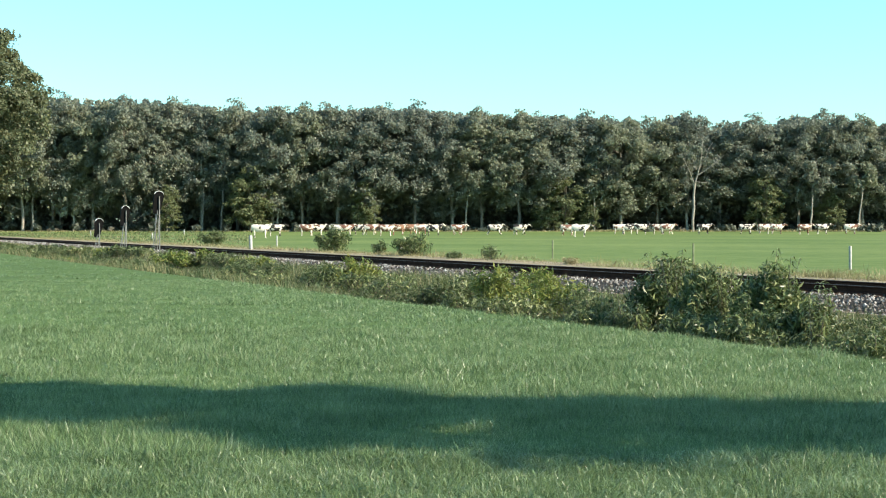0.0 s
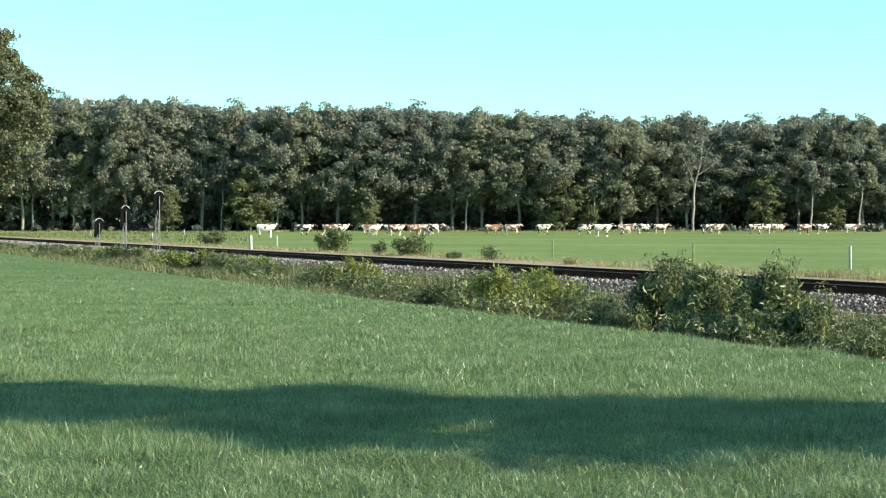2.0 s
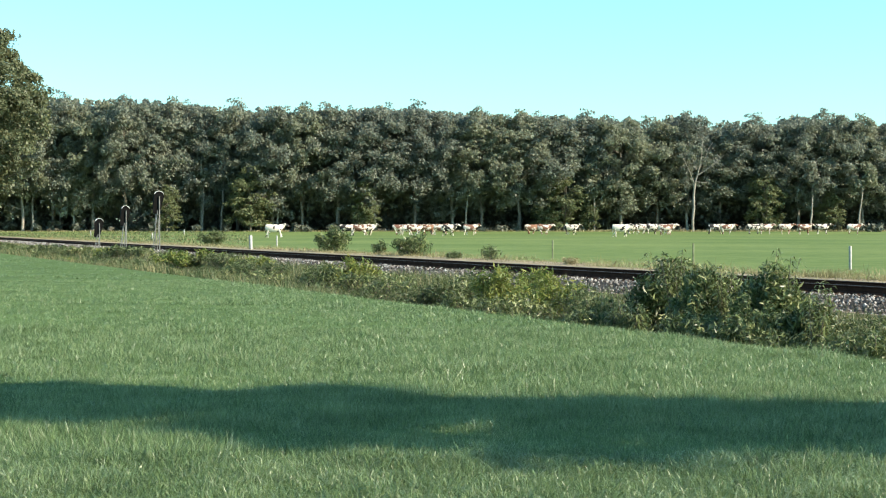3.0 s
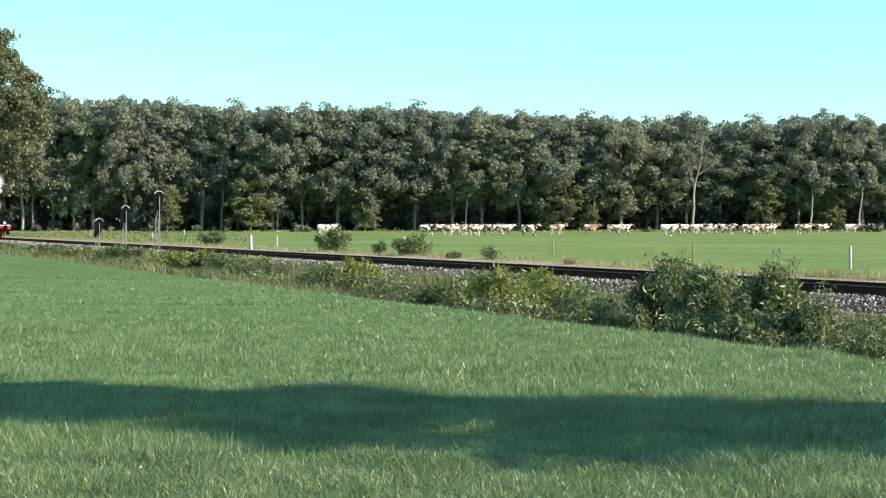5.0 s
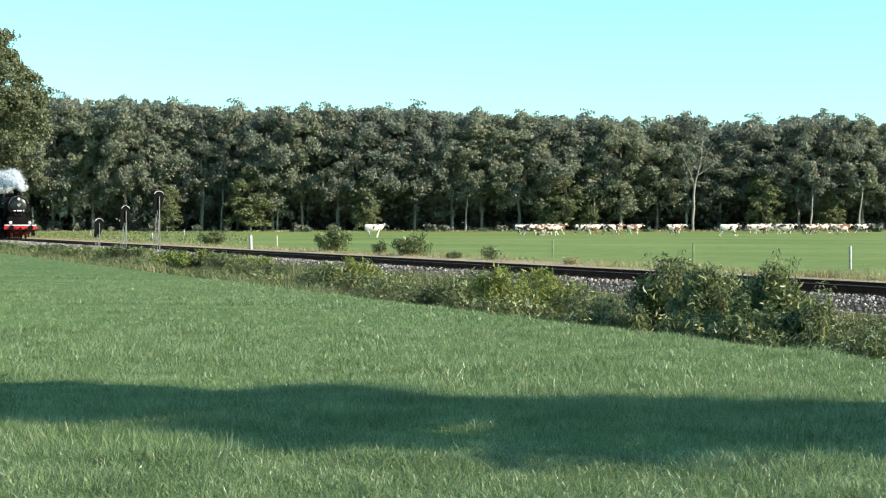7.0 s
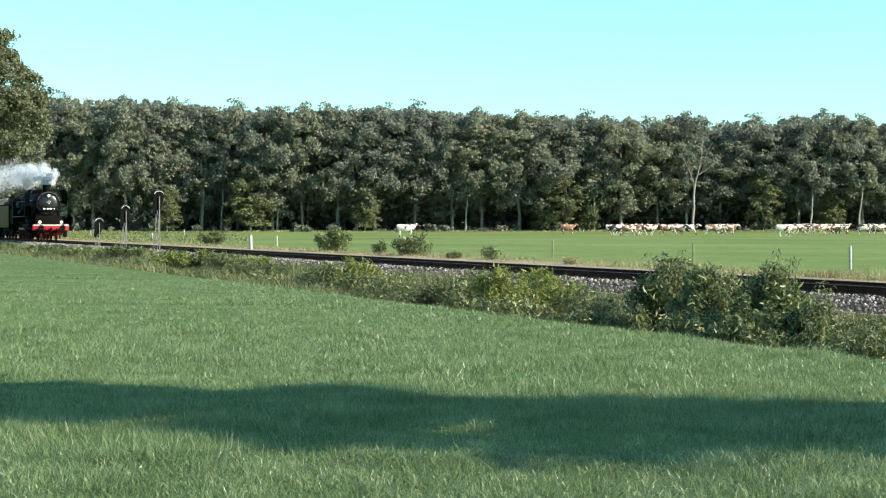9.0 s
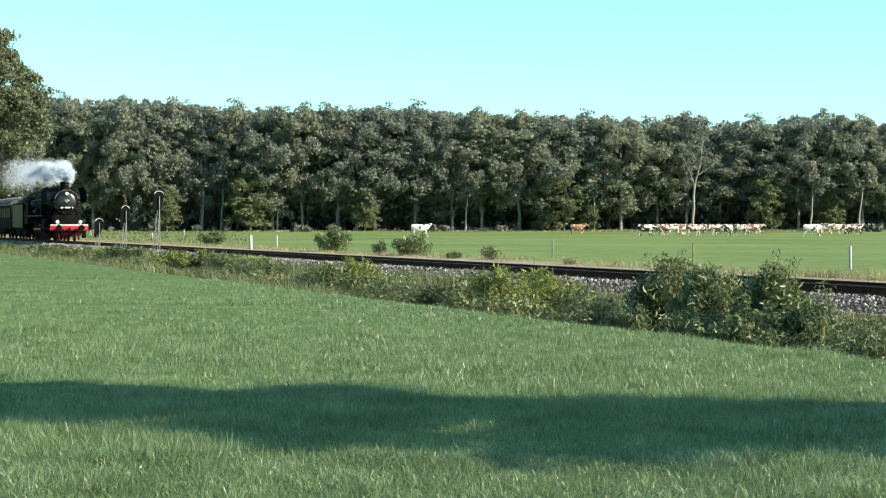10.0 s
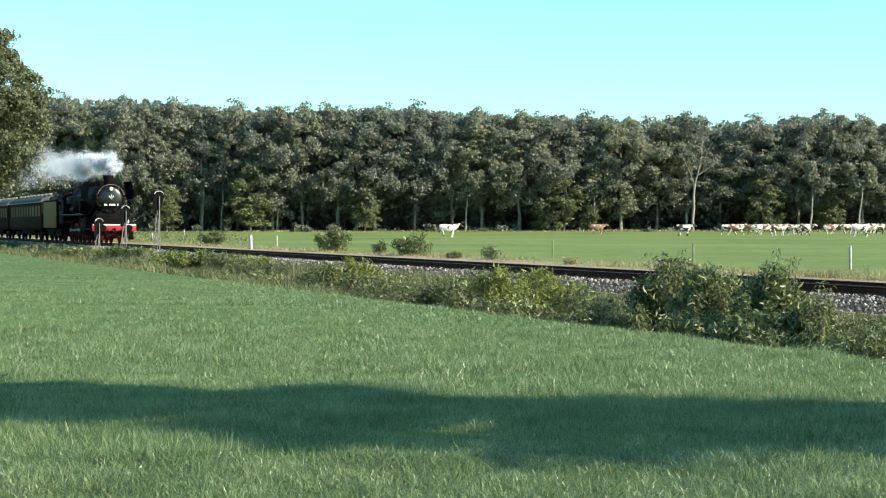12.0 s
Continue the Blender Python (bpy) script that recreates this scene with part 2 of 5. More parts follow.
def ground_z_np(x, y):
    n = (x - TRACK0.x) * ACROSS.x + (y - TRACK0.y) * ACROSS.y
    z = np.interp(n, [p[0] for p in PROFILE], [p[1] for p in PROFILE])
    u = np.clip((y - 225) / 65.0, 0, 1)
    return z + np.where(n > 7, 0.45 * u * u * (3 - 2 * u), 0)


def build_ground():
    ns = [-2500, -900, -300, -120, -60, -40, -30, -25, -20, -16, -13, -11, -10, -9, -8.5, -8, -7.4, -6.9, -6.4, -5.7, -5, -4.3, -3.6, -2.7, -1.4, 0, 1.4, 2.4, 3, 3.8, 4.6, 5.6, 7]
    ns += [7 + 6 * i for i in range(1, 60)] + [400, 500, 700, 1100, 2500]
    ss = [-2600, -1500, -900, -600] + [-450 + 7.5 * i for i in range(74)] + [120, 160, 240, 400, 800, 1500, 2600]
    verts, faces, mats = [], [], []
    for s in ss:
        for n in ns:
            p = on_line(s, n)
            z = ground_z(p.x, p.y)
            if -60 < n < -9 or 7 < n < 300:
                z += 0.03 * (noise.noise((p.x * 0.15, p.y * 0.15, 0)))
            verts.append((p.x, p.y, z))
    w = len(ns)
    for i in range(len(ss) - 1):
        for j in range(w - 1):
            faces.append((i * w + j, (i + 1) * w + j, (i + 1) * w + j + 1, i * w + j + 1))
            n = (ns[j] + ns[j + 1]) / 2
            y = sum(verts[k][1] for k in faces[-1]) / 4
            mats.append(0 if n < -8.7 else 1 if n < -2.7 else 2 if n < (6.5 if ss[i] < 0 else 5.7) else 4 if y > 283 else 3)
    ob = grid_mesh("ground", verts, faces, SOD)
    for m in (VERGE, PATH, MEADOW, FOREST):
        ob.data.materials.append(m)
    ob.data.polygons.foreach_set("material_index", mats)
    tagged(ob, "green pasture, weedy ditch and sandy track side as one ground", "ground", kind="structure")


build_ground()

# ---- the track ----
def build_track():
    bm = B()
    prof = [(-2.9, -0.08), (-2.55, 0.0), (-1.75, 0.19), (-1.3, 0.205), (1.3, 0.205), (1.8, 0.18), (2.5, 0.12), (2.9, 0.06)]
    rows = []
    for i in range(141):
        s = -420 + 4 * i
        rows.append([bm.verts.new(on_line(s, n, z + 0.012 * noise.noise((s * 0.4, n, 3)))) for n, z in prof])
    for a, b in zip(rows, rows[1:]):
        for j in range(len(prof) - 1):
            bm.faces.new((a[j], b[j], b[j + 1], a[j + 1]))
    tagged(part("ballast_bed", bm, BALLAST), "grey crushed-stone ballast bed under the rails", "ballast", kind="structure")

    track = thing("railway_track", pose(0, 0, 0), "single railway track with dark rusty rails on wooden sleepers", "railway track")
    # rail: foot, web and head, running along the line
    sec = [(-0.062, 0.0), (0.062, 0.0), (0.062, 0.012), (0.010, 0.03), (0.010, 0.115), (0.034, 0.128), (0.034, 0.150), (-0.034, 0.150), (-0.034, 0.128), (-0.010, 0.115), (-0.010, 0.03), (-0.062, 0.012)]
    for side in (-0.753, 0.753):
        bm = B()
        a = [bm.verts.new(on_line(-420, side + n, RAIL_Z - 0.155 + z)) for n, z in sec]
        b = [bm.verts.new(on_line(140, side + n, RAIL_Z - 0.155 + z)) for n, z in sec]
        for j in range(len(sec)):
            k = (j + 1) % len(sec)
            bm.faces.new((a[j], b[j], b[k], a[k]))
        rail = part("rail", bm, RUST, track, smooth=False)
        bm = B()
        p, q = on_line(-140, side, RAIL_Z - 0.002), on_line(140, side, RAIL_Z - 0.002)
        box(bm, (p + q) / 2, (280, 0.052, 0.006), turn=pose(0, 0, 0, 0, 0, TRACK_TURN))
        part("rail_head", bm, RAILTOP, rail, "worn bright running surface")
    bm = box(B(), (0, 0, 0), (0.25, 2.6, 0.15), 0.015)
    first = part("sleeper", bm, SLEEPER, track, smooth=False)
    first.matrix_basis = Matrix.Translation(on_line(-132, 0, RAIL_Z - 0.23)) @ pose(0, 0, 0, 0, 0, TRACK_TURN)
    for i in range(1, 290):
        ob = new("sleeper", first.data)
        ob.parent = track
        ob.matrix_basis = Matrix.Translation(on_line(-132 + 0.6 * i, random.uniform(-0.02, 0.02), RAIL_Z - 0.23)) @ pose(0, 0, 0, 0, 0, TRACK_TURN + random.uniform(-1, 1))


def build_stones():
    """Loose ballast: rough eight-sided stones on the shoulder and between the sleepers."""
    rng = np.random.default_rng(5)
    shape = np.array([(1, 0, 0), (0, 1, 0), (-1, 0, 0), (0, -1, 0), (0, 0, 1), (0, 0, -1)], dtype=float)
    tri = [(0, 1, 4), (1, 2, 4), (2, 3, 4), (3, 0, 4), (1, 0, 5), (2, 1, 5), (3, 2, 5), (0, 3, 5)]
    count = 15000
    # more of them where the line comes close
    s = 38 - 150 * rng.random(count) ** 1.7
    n = np.where(rng.random(count) < 0.72, rng.uniform(-2.75, -1.2, count), rng.uniform(-1.2, 2.5, count))
    z = np.interp(n, [-2.9, -2.55, -1.75, -1.3, 1.3, 1.8, 2.5], [-0.08, 0.0, 0.19, 0.205, 0.205, 0.18, 0.12])
    far = np.clip((20 - s) / 100, 0, 1)
    size = rng.uniform(0.022, 0.05, count) * (1 + 0.9 * far)
    px = TRACK0.x + ALONG.x * s + ACROSS.x * n
    py = TRACK0.y + ALONG.y * s + ACROSS.y * n
    v = shape[None] * rng.uniform(0.6, 1.3, (count, 6, 1)) * size[:, None, None]
    ang = rng.uniform(0, 6.283, count)
    c, sn = np.cos(ang)[:, None], np.sin(ang)[:, None]
    x, y = v[..., 0] * c - v[..., 1] * sn, v[..., 0] * sn + v[..., 1] * c
    lean = rng.uniform(-0.7, 0.7, (count, 1))
    v = np.stack([x + px[:, None], y * np.cos(lean) - v[..., 2] * np.sin(lean) + py[:, None], y * np.sin(lean) + v[..., 2] * np.cos(lean) + (z + 0.012)[:, None]], -1)
    me = bpy.data.meshes.new("ballast_stones")
    faces = (np.array(tri)[None] + 6 * np.arange(count)[:, None, None]).reshape(-1, 3)
    me.from_pydata(v.reshape(-1, 3).tolist(), [], faces.tolist())
    tagged(dress("ballast_stones", me, STONE), "loose grey and pale crushed stones along the rails", "ballast", kind="stuff")


# ---- blades of grass ----
def blades(rng, px, py, pz, height, width, lean, segments):
    """Curved tapering blades at the given roots: triangles, or a lower quad split in two and a tip."""
    k = len(px)
    ang = rng.uniform(0, 6.283, k)
    h = height * rng.uniform(0.55, 1.25, k)
    w = width * rng.uniform(0.7, 1.3, k)
    face = rng.uniform(0, 6.283, k)
    sx, sy = np.cos(face) * w / 2, np.sin(face) * w / 2
    bend = lean * rng.uniform(0.2, 1.6, k)
    dx, dy = np.cos(ang) * bend * h, np.sin(ang) * bend * h
    root = np.stack([px, py, pz], -1)
    side = np.stack([sx, sy, np.zeros(k)], -1)
    tip = root + np.stack([dx, dy, h * np.sqrt(np.clip(1 - 0.45 * bend ** 2, 0.15, 1))], -1)
    if segments == 1:
        return np.stack([root - side, root + side, tip], 1)
    mid = root + np.stack([dx * 0.28, dy * 0.28, h * 0.58], -1)
    a, b, c, d = root - side, root + side, mid + side * 0.8, mid - side * 0.8
    return np.concatenate([np.stack([a, b, c], 1), np.stack([a, c, d], 1), np.stack([d, c, tip], 1)], 0)


def linked_blades(name, tri_sets, material):
    return soup(name, np.concatenate([t.reshape(-1, 3) for t in tri_sets]), 3, material)


def patchy(x, y, f):
    return 0.5 + 0.5 * np.sin(x * f + 1.7 * np.sin(y * f * 0.83 + 0.4)) * np.sin(y * f * 1.13 + 1.3 * np.sin(x * f * 0.71 + 2.0))


def build_field_grass():
    rng = np.random.default_rng(11)
    sets = []
    # depth range, blades, height, width, lean, segments
    for y0, y1, count, h, w, lean, seg in ((8.0, 10.5, 76000, 0.125, 0.0056, 1.25, 2), (10.5, 15, 170000, 0.098, 0.0070, 1.1, 1), (15, 24, 240000, 0.082, 0.0098, 1.1, 1), (24, 45, 190000, 0.068, 0.016, 1.1, 1), (45, 115, 100000, 0.06, 0.030, 1.1, 1)):
        group = 14
        y = np.repeat(np.sqrt(rng.uniform(y0 * y0, y1 * y1, 2 * count // group + 1)), group)[:count * 2]
        x = y * np.repeat(rng.uniform(-0.325, 0.325, 2 * count // group + 1), group)[:count * 2]
        rank = np.repeat(rng.uniform(0.65, 1.4, 2 * count // group + 1), group)[:count * 2]
        wide = 0.022 + 0.0022 * y
        x, y = x + wide * rng.standard_normal(count * 2), np.maximum(y0, y + wide * rng.standard_normal(count * 2))
        n = (x - TRACK0.x) * ACROSS.x + (y - TRACK0.y) * ACROSS.y
        keep = n < -8.75 + 0.25 * rng.standard_normal(count * 2)
        keep &= rng.random(count * 2) < 0.45 + 0.3 * patchy(x, y, 2.3) + 0.35 * patchy(x + 2, y * 0.6, 7.5)
        x, y, rank = x[keep][:count], y[keep][:count], rank[keep][:count]
        tall = 0.5 + 0.75 * patchy(x * 0.6, y * 1.2, 1.1) * patchy(x + 3, y, 3.1) + 0.3 * patchy(x, y * 1.7, 0.45)
        # ranker tufts here and there
        for tx, ty, wide in ((-4.3, 31.3, 0.8), (-2.0, 30.2, 0.3), (-6.1, 23.4, 0.7), (-3.6, 23.0, 0.35), (1.6, 27.0, 0.4), (-7.5, 32.0, 0.5), (4.6, 19.0, 0.4)):
            tall = tall + 1.5 * np.exp(-((x - tx) / wide) ** 2 - ((y - ty) / 0.3) ** 2)
        sets.append(blades(rng, x, y, ground_z_np(x, y) - 0.01, h * tall * rank, w, lean, seg))
    tagged(linked_blades("field_grass", sets, GRASS), "lush green pasture grass in the foreground field", "grass", kind="stuff")


def build_verge_growth():
    rng = np.random.default_rng(12)
    # tall mixed weeds of the ditch and bank, pale straw along the far side of the track
    green, dry = [], []
    for s0, s1, count, w in ((10, 40, 30000, 0.014), (-30, 10, 42000, 0.024), (-130, -30, 42000, 0.05)):
        s, n = rng.uniform(s0, s1, count), rng.uniform(-8.7, -2.3, count)
        x, y = TRACK0.x + ALONG.x * s + ACROSS.x * n, TRACK0.y + ALONG.y * s + ACROSS.y * n
        p = patchy(x, y, 0.9)
        h = (0.14 + 0.30 * p) * np.clip((-1.7 - n) / 1.6, 0.42, 1.0)
        keep = (rng.random(count) < 0.4 + 0.6 * p) & ((s < 12) | ((n > -6.5) & (rng.random(count) < 0.3)))
        straw = rng.random(count) < 0.06 + 0.12 * (s < 12) + (s < 5) * 0.26 * (patchy(x, y, 0.35) > 0.62)
        for pick, bag in ((keep & ~straw, green), (keep & straw, dry)):
            bag.append(blades(rng, x[pick], y[pick], ground_z_np(x[pick], y[pick]) - 0.02, h[pick], w, 0.5, 1))
        k = count // 3
        s, n = rng.uniform(s0, s1 + 12, k), np.where(rng.random(k) < 0.12, 4.2, 5.3) + 1.5 * np.abs(rng.standard_normal(k)) * rng.random(k) * 1.7
        x, y = TRACK0.x + ALONG.x * s + ACROSS.x * n, TRACK0.y + ALONG.y * s + ACROSS.y * n
        pick = (s > 0) | (n > 6.0) | (rng.random(k) < 0.12)
        x, y = x[pick], y[pick]
        dry.append(blades(rng, x, y, ground_z_np(x, y) - 0.02, 0.07 + 0.24 * patchy(x, y, 0.8) ** 2, w, 0.7, 1))
    # pale grass under the wood's edge
    k = 20000
    x, y = rng.uniform(-110, 110, k), rng.uniform(272, 290, k)
    dry.append(blades(rng, x, y, ground_z_np(x, y) - 0.02, 0.16 + 0.36 * patchy(x, y, 0.12), 0.14, 0.8, 1))
    # rough grass beyond the track towards the big tree
    k = 15000
    y = np.sqrt(rng.uniform(110 ** 2, 268 ** 2, k))
    x = y * rng.uniform(-0.30, -0.125, k)
    pick = ((x - TRACK0.x) * ACROSS.x + (y - TRACK0.y) * ACROSS.y > 7) & (rng.random(k) < patchy(x, y, 0.1) ** 0.5)
    straw = rng.random(k) < 0.32
    for take, bag in ((pick & straw, dry), (pick & ~straw, green)):
        bag.append(blades(rng, x[take], y[take], ground_z_np(x[take], y[take]) - 0.02, 0.10 + 0.2 * patchy(x[take], y[take], 0.2), 0.10, 0.8, 1))
    tagged(linked_blades("verge_weeds", green, WEED), "rank green weeds filling the ditch beside the railway", "weeds", kind="stuff")
    tagged(linked_blades("dry_grass", dry, STRAW), "straw-coloured dry grass along the track", "grass", kind="stuff")


# ---- trees ----
def leaf_cloud(rng, centres, radii, per, size, flat=0.88, slim=0.42):
    """Leafy twigs as small folded cards, set on and in round clumps; four corners a card."""
    out = []
    for c, r, k in zip(centres, radii, per):
        d = rng.standard_normal((k, 3))
        d /= np.linalg.norm(d, axis=1)[:, None]
        d[:, 2] = np.where(d[:, 2] < -0.75, -d[:, 2] * 0.6, d[:, 2])
        rr = r * rng.uniform(0.30, 1.16, k) ** 0.65
        p = np.asarray(c) + d * rr[:, None] * np.array([1, 1, flat])
        nrm = d + 1.25 * rng.standard_normal((k, 3))
        nrm /= np.linalg.norm(nrm, axis=1)[:, None]
        t = np.cross(nrm, rng.standard_normal((k, 3)))
        t /= np.linalg.norm(t, axis=1)[:, None] + 1e-9
        b = np.cross(nrm, t)
        sz = size * rng.uniform(0.55, 1.35, (k, 1))
        droop = nrm * sz * rng.uniform(-0.35, 0.35, (k, 1))
        out.append(np.stack([p - t * sz * 0.6, p + b * sz * slim + droop, p + t * sz * 0.6, p - b * sz * slim + droop], 1))
    return np.concatenate(out).reshape(-1, 3)


def tuft_cloud(rng, centres, radii, per, size, axis=True, flat=0.72):
    """Small three-cornered leafy twigs on tufts that sit on the upper and outer side of each bough; three corners a twig."""
    tufts = 10
    c, r = np.asarray(centres, dtype=float), np.asarray(radii, dtype=float)
    d = rng.standard_normal((len(c), tufts, 3))
    if axis:
        out = c * np.array([1, 1, 0])
        d += 0.9 * (out / (np.linalg.norm(out, axis=1)[:, None] + 0.6))[:, None]
    d[..., 2] += 0.45
    d /= np.linalg.norm(d, axis=2)[..., None]
    sub = (c[:, None] + d * (r[:, None] * rng.uniform(0.30, 1.15, (len(c), tufts)))[..., None] * np.array([1, 1, flat])).reshape(-1, 3)
    sr = (r[:, None] * rng.uniform(0.28, 0.62, (len(c), tufts))).ravel()
    w = np.repeat(np.asarray(per, dtype=float) / r ** 2, tufts) * sr ** 2
    which = rng.choice(len(sub), int(np.sum(per)), p=w / w.sum())
    k = len(which)
    e = rng.standard_normal((k, 3))
    e /= np.linalg.norm(e, axis=1)[:, None]
    e[:, 2] = np.where((e[:, 2] < -0.2) & (rng.random(k) < 0.7), -e[:, 2], e[:, 2])
    p = sub[which] + e * (sr[which] * rng.uniform(0.25, 1.12, k) ** 0.55)[:, None] * np.array([1, 1, 0.78])
    nrm = e + 0.75 * rng.standard_normal((k, 3)) + np.array([0, 0, 0.25])
    nrm /= np.linalg.norm(nrm, axis=1)[:, None]
    t = np.cross(nrm, rng.standard_normal((k, 3)))
    t /= np.linalg.norm(t, axis=1)[:, None] + 1e-9
    b = np.cross(nrm, t)
    sz = size * rng.uniform(0.55, 1.35, (k, 1))
    return np.stack([p - t * sz * 0.55, p + t * sz * 0.55, p + b * sz * 0.85], 1).reshape(-1, 3)


def limb(bm, p, q, r0, r1, seg=6, bends=3, wob=0.12, rng=None):
    p, q = Vector(p), Vector(q)
    pts = [p]
    for i in range(1, bends + 1):
        u = i / bends
        o = Vector((rng.uniform(-1, 1), rng.uniform(-1, 1), rng.uniform(-0.3, 0.3))) * wob * (q - p).length * (u < 1)
        pts.append(p.lerp(q, u) + o)
    for i in range(bends):
        tube(bm, pts[i], pts[i + 1], r0 + (r1 - r0) * i / bends, r0 + (r1 - r0) * (i + 1) / bends, seg, False)


def build_tree(seed, height, spread, bare, leaves, size, bark, label, leaf=HAZYOAK, taper=0.0):
    rng = np.random.default_rng(seed)
    tree = thing("oak_tree", pose(0, 0, 0), label, "tree", "trees of the wood's edge")
    bm = B()
    top = Vector((rng.uniform(-0.5, 0.5), rng.uniform(-0.5, 0.5), height * 0.86))
    limb(bm, (0, 0, -0.25), top, height * 0.0155, 0.05, 8, 6, 0.012, rng)
    tube(bm, (0, 0, -0.3), (0, 0, 0.5), height * 0.022, height * 0.0155, 8, False)
    centres, radii = [], []
    count = 88
    for i in range(count):
        u = (i + 0.5) / count
        z = bare + (height - bare) * (0.04 + 0.88 * u)
        # broad below the middle, rounded on top
        prof = spread * (0.62 + 0.5 * math.sin(math.pi * min(1, u * 0.9 + 0.12))) * (1 if u < 0.7 else math.sqrt(max(0.12, 1 - ((u - 0.7) / 0.32) ** 3)))
        prof *= 1 - taper * u
        a = i * 2.39996 + rng.uniform(-0.4, 0.4)
        rad = prof * rng.uniform(0.25, 1.0)
        centres.append((math.cos(a) * rad, math.sin(a) * rad, z + rng.uniform(-1.6, 1.0)))
        radii.append(rng.uniform(0.10, 0.20) * spread * 1.85)
        if i % 5 == 0:
            start = Vector((0, 0, max(bare * 0.75, z - 2.2)))
            limb(bm, start, centres[-1], 0.08, 0.02, 5, 3, 0.06, rng)
    part("trunk", bm, bark, tree)
    w = np.array(radii) ** 2
    per = np.maximum(20, (leaves * w / w.sum())).astype(int)
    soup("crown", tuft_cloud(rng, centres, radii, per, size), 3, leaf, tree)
    return tree


def place(tree, x, y, turn, sx, sz, label=""):
    ob = copy_thing(tree, pose(x, y, ground_z(x, y), 0, 0, turn) @ Matrix.Diagonal((sx, sx, sz, 1)))
    if label:
        tagged(ob, label)
    return ob


SKYLINE_X = [-104, -70.7, -37.6, 0.6, 12, 28.5, 38.8, 45, 51, 56, 63.6, 72, 81, 108]
SKYLINE_H = [1.203, 1.174, 1.11, 1.085, 1.026, 1.036, 0.993, 1.047, 0.9, 0.993, 1.023, 1.052, 0.975, 0.97]


def build_bare_tree(x, y, lean=0.0):
    """A half-dead tree: pale trunk, a few forked limbs, hardly a leaf."""
    rng = np.random.default_rng(int(abs(x) * 10))
    tree = thing("bare_tree", pose(x, y, ground_z(x, y), 0, lean, 0), "half-dead tree with pale bare trunk and forked limbs", "tree", "single trees")
    bm = B()
    limb(bm, (0, 0, -0.2), (0.3, 0, 8.6), 0.26, 0.20, 8, 4, 0.02, rng)
    for tip, start, w in (((1.6, 0, 17.0), (0.3, 0, 8.5), 0.15), ((5.4, -0.6, 13.6), (0.7, 0, 10.0), 0.12), ((-1.9, -0.4, 13.2), (0.3, 0, 8.3), 0.11), ((3.6, 0.4, 16.0), (1.1, 0, 11.2), 0.09), ((3.4, 0, 8.6), (0.4, 0, 8.9), 0.06), ((-0.9, 0, 16.2), (0.6, 0, 11.0), 0.08)):
        limb(bm, start, tip, w, 0.025, 6, 4, 0.05, rng)
        for k in range(3):
            u = rng.uniform(0.5, 0.95)
            p = Vector(start).lerp(Vector(tip), u)
            limb(bm, p, p + Vector((rng.uniform(-1.6, 1.6), rng.uniform(-0.6, 0.6), rng.uniform(0.4, 2.0))), 0.03, 0.01, 4, 2, 0.08, rng)
    part("trunk", bm, BARKPALE, tree)
    c = [(rng.uniform(-2, 4), rng.uniform(-0.5, 0.8), rng.uniform(12, 17)) for k in range(9)]
    soup("crown", leaf_cloud(rng, c, np.full(9, 0.8), np.full(9, 50), 0.4), 4, HAZYOAK, tree)


def build_pale_trunk(x, y, h, lean):
    tree = thing("slender_tree", pose(x, y, ground_z(x, y), 0, lean, 0), "slender tree with a pale sunlit trunk before the wood", "tree", "single trees")
    rng = np.random.default_rng(int(abs(x) * 7) + 3)
    bm = B()
    limb(bm, (0, 0, -0.2), (0.2, 0.3, h), 0.2, 0.12, 8, 4, 0.015, rng)
    limb(bm, (0.2, 0.3, h), (0.4, 0.6, h + 5), 0.14, 0.05, 6, 3, 0.04, rng)
    part("trunk", bm, BARKPALE, tree)
    c = [(rng.uniform(-1.5, 1.9), rng.uniform(-0.6, 1.2), h + rng.uniform(0.6, 5.5)) for k in range(12)]
    soup("crown", leaf_cloud(rng, c, np.full(12, 1.2), np.full(12, 90), 0.45), 4, HAZYOAK, tree)


